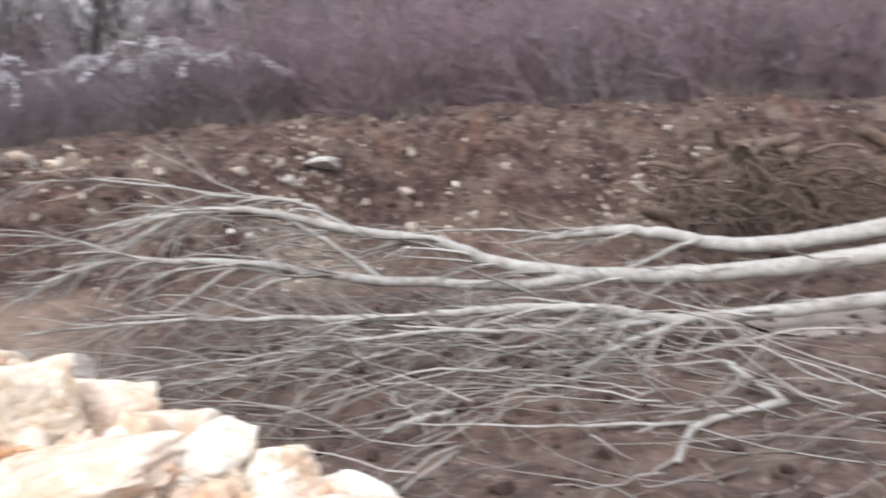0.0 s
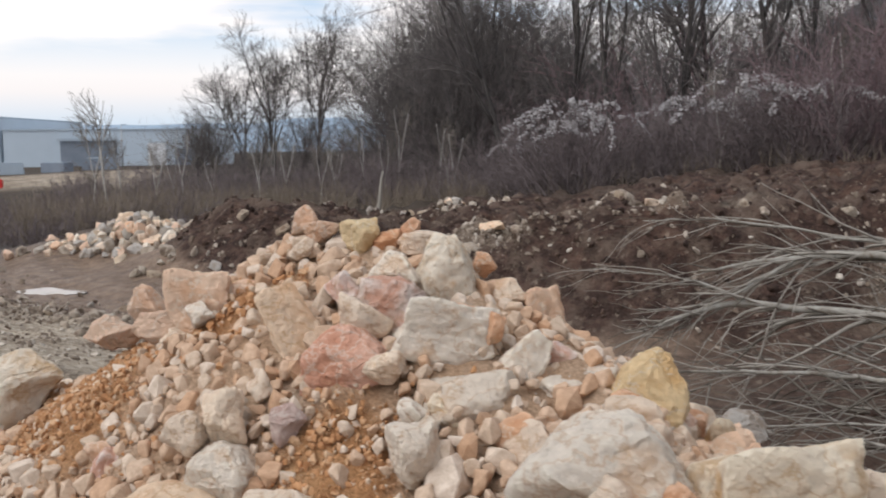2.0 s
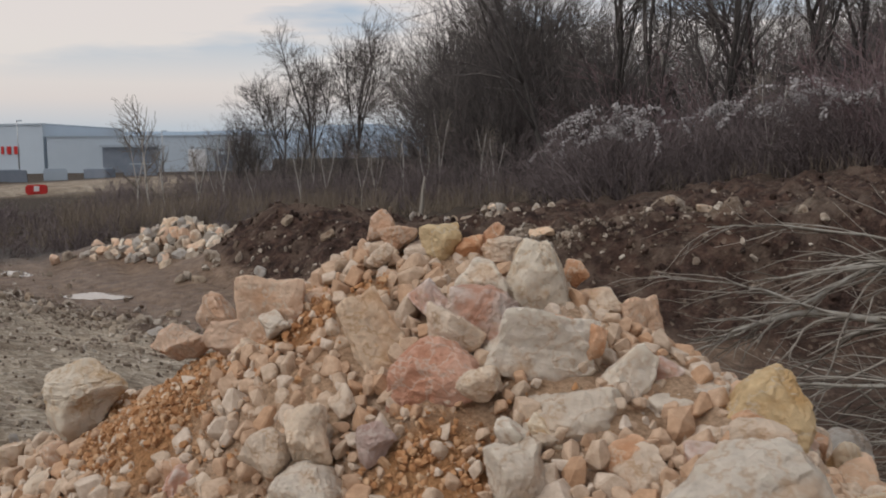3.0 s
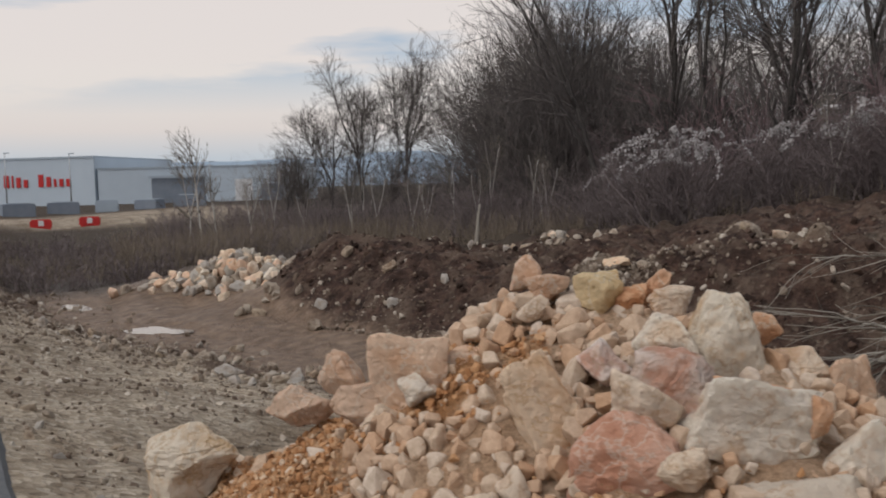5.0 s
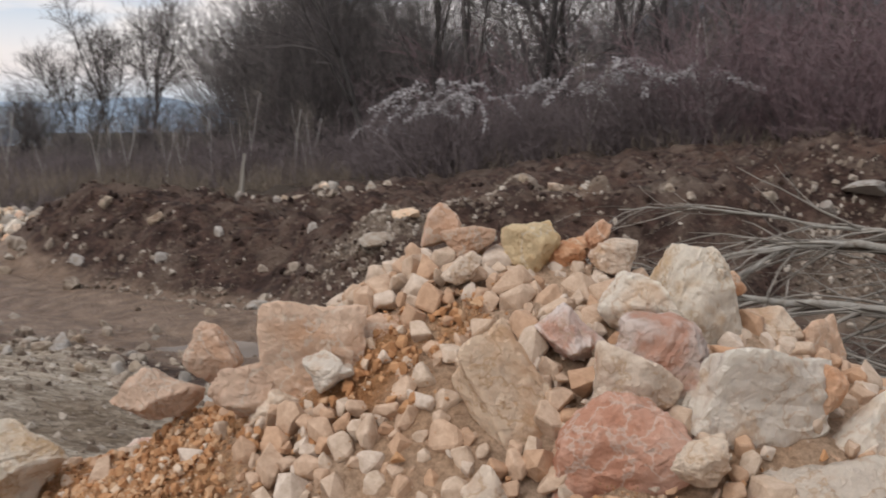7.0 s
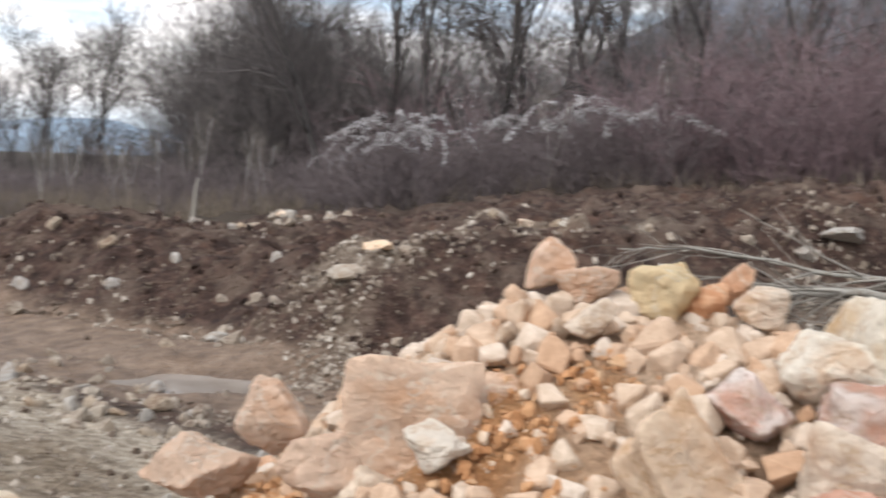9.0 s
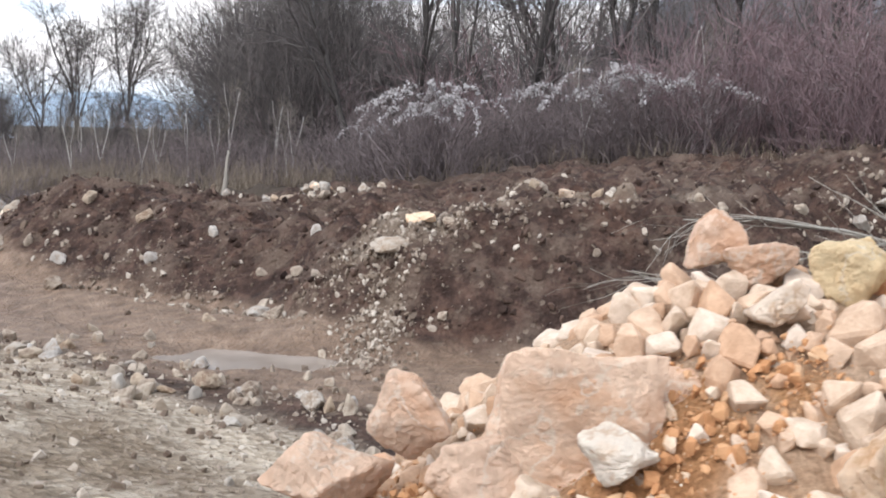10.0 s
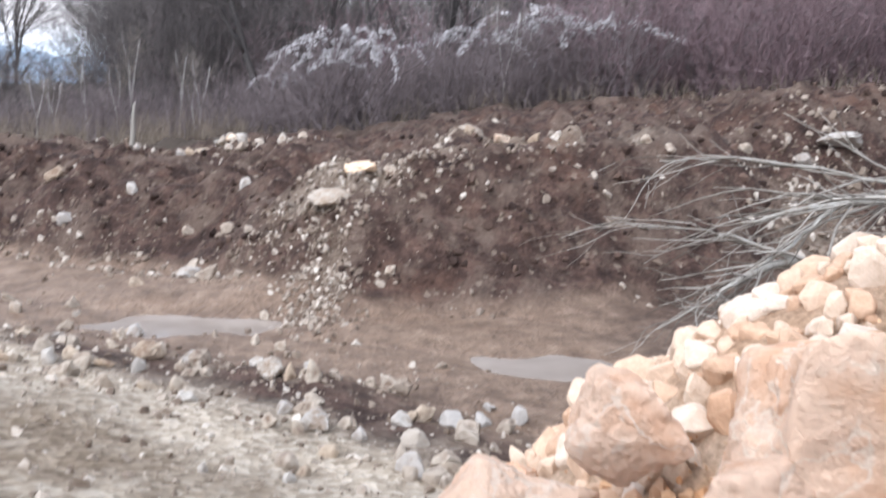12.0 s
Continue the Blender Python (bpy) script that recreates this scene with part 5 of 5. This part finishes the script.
def plant_bushes():
    rng = np.random.default_rng(111)
    protos = []
    for k, (h, sp, n, tw, sds, lab) in enumerate((
        (3.2, 1.5, 42, TWIG_SCRUB, 0.0, "leafless purple-brown shrub at the wood's edge"),
        (3.6, 1.6, 44, TWIG_RED, 0.0, "leafless red-brown shrub at the wood's edge"),
        (3.0, 1.7, 62, TWIG_SCRUB, 0.20, "leafless shrub overgrown with white fluffy clematis seed heads"),
        (2.6, 1.3, 36, TWIG_SCRUB, 0.0, "low leafless brown shrub at the wood's edge"),
    )):
        st, sd = bush_meshes(300 + k, h, sp, n, tw, sds)
        b = tagged(new("bush", None), lab, "shrub", "shrubs along the wood")
        tagged(child("branchwork", st, b), kind="stuff")
        if sd:
            tagged(child("clematis_trail", seed_mesh(sd, 320 + k), b, "white fluffy seed heads"), kind="stuff")
        protos.append(b)

    def at(az, dist):
        return 1.0 + dist * math.sin(math.radians(az)), 1.8 + dist * math.cos(math.radians(az))

    def edge(az):
        return float(np.interp(az, (-30, -22, -10, -3, 8, 18, 30, 45, 60), (44, 41, 36, 31, 30, 27, 25, 24, 24)))

    for az, off, s in ((-6.0, 0.8, 0.75), (-4.2, 0.6, 0.95), (-2.4, 0.3, 1.1), (-0.6, 0.6, 1.0), (5.0, 1.0, 0.95), (7.6, 0.6, 1.1), (9.6, 1.2, 1.0), (12.2, 0.8, 0.9)):
        stand(protos[2], *at(az, edge(az) + off), s, rng.uniform(0, 6))
    for i in range(26):
        az = 11.5 + i * 1.55 + rng.normal(0, 0.4)
        stand(protos[1 if i % 4 else 0], *at(az, edge(az) + rng.uniform(0.5, 3.5)), rng.uniform(0.95, 1.25), rng.uniform(0, 6))
    for i in range(22):
        az = 12 + i * 1.8 + rng.normal(0, 0.4)
        stand(protos[(0, 3, 0, 1)[i % 4]], *at(az, edge(az) + rng.uniform(4, 8)), rng.uniform(1.1, 1.4), rng.uniform(0, 6))
    for i in range(34):
        az = -26 + i * 1.15 + rng.normal(0, 0.3)
        stand(protos[3 if i % 3 else 0], *at(az, edge(az) + rng.uniform(1.5, 6)), rng.uniform(0.6, 1.0), rng.uniform(0, 6))
    for i in range(44):
        az = -34 + i * 0.6 + rng.normal(0, 0.4)
        stand(protos[3], *at(az, rng.uniform(44, 60)), rng.uniform(0.5, 1.1), rng.uniform(0, 6))
    st, _ = bush_meshes(341, 1.0, 1.1, 17, TWIG_SCRUB)
    low = tagged(new("bush", None), "low brown leafless scrub beside the dirt track", "shrub", "low scrub")
    tagged(child("branchwork", st, low), kind="stuff")
    protos.append(low)
    for i in range(120):
        az = -52 + i * 0.24 + rng.normal(0, 0.5)
        stand(low, *at(az, rng.uniform(27.5, 44)), rng.uniform(0.75, 1.3), rng.uniform(0, 6))
    # tall thickets of thin stems fill the wood
    st, _ = bush_meshes(340, 8.5, 2.6, 40, TWIG_TREE)
    tall = tagged(new("thicket", None), "tall leafless thicket of thin grey-brown stems", "thicket", "thickets of the wood")
    tagged(child("branchwork", st, tall), kind="stuff")
    for i in range(96):
        az = -12.2 + (i % 10) * 0.68 + rng.normal(0, 0.4) if i < 40 else -6 + (i - 40) * 1.0 + rng.normal(0, 0.5)
        stand(tall, *at(az, rng.uniform(44, 60)), rng.uniform(0.85, 1.35), rng.uniform(0, 6))
    for i in range(14):
        stand(tall, *at(-27 + i * 0.9, rng.uniform(56, 68)), rng.uniform(0.4, 0.7), rng.uniform(0, 6))
    protos.append(tall)
    # undergrowth between the trunks
    for i in range(52):
        az = -15 + i * 1.2 + rng.normal(0, 0.5)
        stand(protos[(0, 3, 0, 3, 1)[i % 5]], *at(az, edge(az) + rng.uniform(6, 22)), rng.uniform(1.3, 1.9), rng.uniform(0, 6))
    for b in protos:
        for o in (*b.children, b):
            bpy.data.objects.remove(o)


plant_bushes()


def dry_grass():
    """Tall straw along the foot of the scrub."""
    rng = np.random.default_rng(121)
    t = Tubes()
    for i in range(13000):
        az = rng.uniform(-50, 48) if i % 2 else rng.uniform(-36, -8)
        d = float(np.interp(az, (-50, -30, -22, -10, -3, 8, 18, 30, 45), (27, 31, 38, 35, 30, 29, 26, 24, 23))) + abs(rng.normal(0, 5 if az < -20 else 1.8))
        clump = 0.5 + 0.5 * math.sin(az * 2.1) * math.sin(az * 0.73 + 1)
        if az > -20 and rng.random() > 0.06 + 0.4 * clump:
            continue
        x, y = 1.0 + d * math.sin(math.radians(az)), 1.8 + d * math.cos(math.radians(az))
        h = rng.uniform(0.25, 0.95) * (1.6 if -36 < az < -9 else 1.0)
        z = float(ground_z(x, y)) - 0.03
        t.add(bent(rng, (x, y, z), (rng.normal(0, 0.3), rng.normal(0, 0.3), 1), h, 4, 0.12, -0.06), (0.010, 0.008, 0.006, 0.003), 3)
    return tagged(new("dry_grass", t.mesh("dry_grass", STRAW)), "tall dry straw-coloured grass before the scrub", "dry grass", kind="stuff")


dry_grass()


def white_birch():
    rng = np.random.default_rng(141)
    thing = tagged(new("tree", None), "slim leaning birch with a pale upper stem", "tree", "bare trees of the wood")
    t = Tubes()
    t.add(smooth_line(((2.6, 40.5, 1.2), (1.7, 40.5, 4.0), (1.1, 40.5, 5.8))), np.linspace(0.11, 0.085, 13), 8)
    child("trunk", t.mesh("trunk", BARK_DARK), thing, "dark lower stem")
    t = Tubes()
    t.add(smooth_line(((1.1, 40.5, 5.75), (0.75, 40.5, 7.0), (0.5, 40.5, 8.4), (0.45, 40.4, 10.5))), np.linspace(0.085, 0.02, 19), 8)
    child("upper_stem", t.mesh("upper_stem", BARK_WHITE), thing, "white birch bark")
    t = Tubes()
    for _ in range(40):
        z = rng.uniform(7, 10.5)
        t.add(bent(rng, (0.75 - 0.12 * (z - 7), 40.5, z), rng.normal(0, 1, 3) + (0, 0, 0.8), rng.uniform(0.6, 1.8), 5, 0.12, 0.05), np.linspace(0.018, 0.006, 5), 3)
    child("crown", t.mesh("crown", TWIG_TREE), thing)


white_birch()

# ---- beyond: hills, factory hall, far road ----


def ridge(name, label, az0, az1, dist, heights, material, rough, seed):
    bm = bmesh.new()
    n = 90
    rows = []
    for i in range(n + 1):
        az = math.radians(az0 + (az1 - az0) * i / n)
        h = float(np.interp(i / n, np.linspace(0, 1, len(heights)), heights)) * (1 + rough * float(vnoise(np.array(i * 0.35), np.array(0.0), seed)))
        row = []
        for k, f in enumerate((0.0, 0.35, 0.7, 1.0, 0.6)):
            r = dist * (1 + 0.10 * k)
            row.append(bm.verts.new((r * math.sin(az), r * math.cos(az), -5 + (h + 5) * f)))
        rows.append(row)
    for a, b in zip(rows, rows[1:]):
        for k in range(4):
            bm.faces.new((a[k], b[k], b[k + 1], a[k + 1]))
    bmesh.ops.recalc_face_normals(bm, faces=bm.faces)
    return tagged(new(name, bm_mesh(name, bm, material)), label, "hill", kind="structure")


ridge("backdrop_far", "distant hills with haze painted in as pale blue", -75, 10, 3000, (40, 75, 100, 120, 105, 70), HILL_FAR, 0.2, 3)
ridge("backdrop_hill", "wooded hillside behind the trees, its colour blue-grey with painted haze", -6, 95, 240, (6, 10, 22, 50, 66, 74, 78, 80, 82, 84, 84, 84, 84, 84, 84, 84, 84), HILL, 0.07, 4)


def factory():
    """A long pale factory hall, far off across the field."""
    hall = tagged(new("factory_hall", None), "long pale metal-clad factory hall, haze painted in as blue, with a red sign", "factory")
    a, b = Vector((-125.5, 169.0, 0)), Vector((-178.0, 160.0, 0))
    c = Vector((-100.0, 190.0, 0))

    def slab(name, p, q, z0, z1, deep, material, label="", front=0.0):
        d = (q - p)
        ln = d.length
        d.normalize()
        out = Vector((d.y, -d.x, 0))
        if out.dot(-p) < 0:
            out = -out
        m = Matrix((( d.x, out.x, 0, (p.x + q.x) / 2), (d.y, out.y, 0, (p.y + q.y) / 2), (0, 0, 1, 0), (0, 0, 0, 1)))
        bm = bmesh.new()
        box_bm(bm, 0, front - deep / 2, (z0 + z1) / 2, ln, deep, z1 - z0)
        return part(name, bm, material, hall, label, m)

    slab("wall", a, b, -1.0, 9.8, 40.0, CLAD, "pale metal-clad wall of the tall block")
    slab("roof_edge", a, b, 9.8, 10.2, 40.2, CLAD_TRIM, "", 0.15)
    e = a + (c - a) * 0.02
    far_end = Vector((-84.0, 188.0, 0))
    slab("wall", e, far_end, -1.0, 7.3, 30.0, CLAD, "pale metal-clad wall of the low wing")
    slab("roof_edge", e, far_end, 7.3, 7.6, 30.2, CLAD_TRIM, "", 0.15)

    def on_wing(f0, f1, z0, z1, material, name, proud=0.25, label=""):
        slab(name, e + (far_end - e) * f0, e + (far_end - e) * f1, z0, z1, 0.3, material, label, proud)

    # no recess here: a flat dark panel paints the shade inside the bay
    on_wing(0.24, 0.48, 0.0, 5.2, DOCK_DARK, "dock_opening", 0.2, "flat dark panel painted as the shade inside the loading bay")
    on_wing(0.23, 0.49, 5.2, 5.7, CLAD_TRIM, "canopy", 0.9)
    on_wing(0.62, 0.70, 0.0, 4.6, WHITE, "dock_door", 0.25)
    on_wing(0.74, 0.84, 0.0, 3.5, DOCK_DARK, "dock_door", 0.25)
    # the red lettering, as plain bars
    f = 0.10
    for ln, hi in ((0.016, 1.6), (0.016, 1.6), (0.010, 1.6), (0.018, 2.1), (0.020, 2.6), (0.02, 0), (0.016, 1.6), (0.018, 2.1), (0.006, 2.5), (0.020, 2.6)):
        if hi:
            slab("letter_bar", a + (b - a) * f, a + (b - a) * (f + ln), 4.0, 4.0 + hi, 0.2, RED, "red sign bar", 0.2)
        f += ln + 0.013
    return hall


factory()


def lamp_post(x, y, h):
    z = float(ground_z(x, y))
    post = tagged(new("street_lamp", None), "thin grey lamp post before the factory hall", "street lamp", "lamp posts")
    post.location = (x, y, z)
    t = Tubes()
    t.add([(0, 0, 0), (0, 0, h * 0.5), (0, 0, h)], (0.14, 0.11, 0.08), 8)
    child("pole", t.mesh("pole", GALV), post)
    part("lamp_head", box_bm(bmesh.new(), 0.5, 0, h, 1.2, 0.35, 0.18, 0.05), CLAD_TRIM, post)
    return post


for lx, ly, lh in ((-118, 152, 10.0), (-131, 150, 10.5), (-138, 150, 10.5), (-96, 165, 8.0)):
    lamp_post(lx, ly, lh)


def barrier(x, y, turn):
    z = float(ground_z(x, y))
    bar = tagged(new("road_barrier", None), "red plastic road barrier on the far gravel road", "barrier", "road barriers")
    bar.location, bar.rotation_euler = (x, y, z), (0, 0, turn)
    part("body", box_bm(bmesh.new(), 0, 0, 0.38, 1.5, 0.36, 0.7, 0.1), RED, bar)
    part("stripe", box_bm(bmesh.new(), 0, -0.19, 0.45, 0.36, 0.02, 0.4), WHITE, bar, "white stripe")
    part("foot", box_bm(bmesh.new(), -0.45, 0, 0.06, 0.4, 0.5, 0.12), RED, bar)
    part("foot", box_bm(bmesh.new(), 0.45, 0, 0.06, 0.4, 0.5, 0.12), RED, bar)
    return bar


barrier(-46.9, 58.9, 0.7)
barrier(-44.3, 61.0, 0.65)


def far_clutter():
    """Parked machines and stacked goods before the hall, dark and low."""
    rng = np.random.default_rng(131)
    for i in range(6):
        az = math.radians(-42.5 + i * 2.3)
        d = 118 + rng.uniform(-4, 6)
        x, y = d * math.sin(az), d * math.cos(az)
        c = tagged(new("storage_container", None), "dark low storage container standing before the hall", "container", "containers by the hall")
        c.location = (x, y, float(ground_z(x, y)))
        c.rotation_euler = (0, 0, -az + rng.normal(0, 0.2))
        h = rng.uniform(0.9, 1.6)
        part("body", box_bm(bmesh.new(), 0, 0, h / 2, rng.uniform(2.5, 4.0), 2.2, h, 0.08), DOCK_DARK if i % 3 else CLAD_TRIM, c)
        part("lid", box_bm(bmesh.new(), 0, 0, h + 0.06, 2.4, 2.0, 0.12, 0.03), CLAD_TRIM, c)


far_clutter()


def road_sign():
    """A warning triangle over a round sign on one post at the road's edge."""
    x, y = -3.66, 6.34
    z = 1.1
    sign = tagged(new("traffic_sign", None), "red-edged warning triangle above a round red sign on a steel post", "traffic sign")
    sign.matrix_basis = Matrix.Translation((x, y, z)) @ Euler((0, 0, math.radians(45))).to_matrix().to_4x4()
    t = Tubes()
    t.add([(0, 0.04, -0.15), (0, 0.04, 1.4), (0, 0.04, 2.85)], (0.03, 0.03, 0.03), 10)
    child("post", t.mesh("post", GALV), sign)

    def plate(name, sides, r, zc, y0, y1, material, parent, start):
        bm = bmesh.new()
        fr = [bm.verts.new((r * math.cos(start + 2 * math.pi * i / sides), y0, zc + r * math.sin(start + 2 * math.pi * i / sides))) for i in range(sides)]
        bk = [bm.verts.new((v.co.x, y1, v.co.z)) for v in fr]
        bm.faces.new(fr[::-1])
        bm.faces.new(bk)
        for i in range(sides):
            j = (i + 1) % sides
            bm.faces.new((fr[i], fr[j], bk[j], bk[i]))
        bmesh.ops.recalc_face_normals(bm, faces=bm.faces)
        return part(name, bm, material, parent)

    tri = plate("triangle", 3, 0.52, 2.25, -0.012, 0.0, RED, sign, math.pi / 2)
    plate("triangle_face", 3, 0.36, 2.25, -0.018, -0.013, WHITE, tri, math.pi / 2)
    disc = plate("disc", 40, 0.31, 1.66, -0.012, 0.0, RED, sign, 0)
    plate("disc_face", 40, 0.22, 1.66, -0.018, -0.013, WHITE, disc, 0)
    return sign


road_sign()
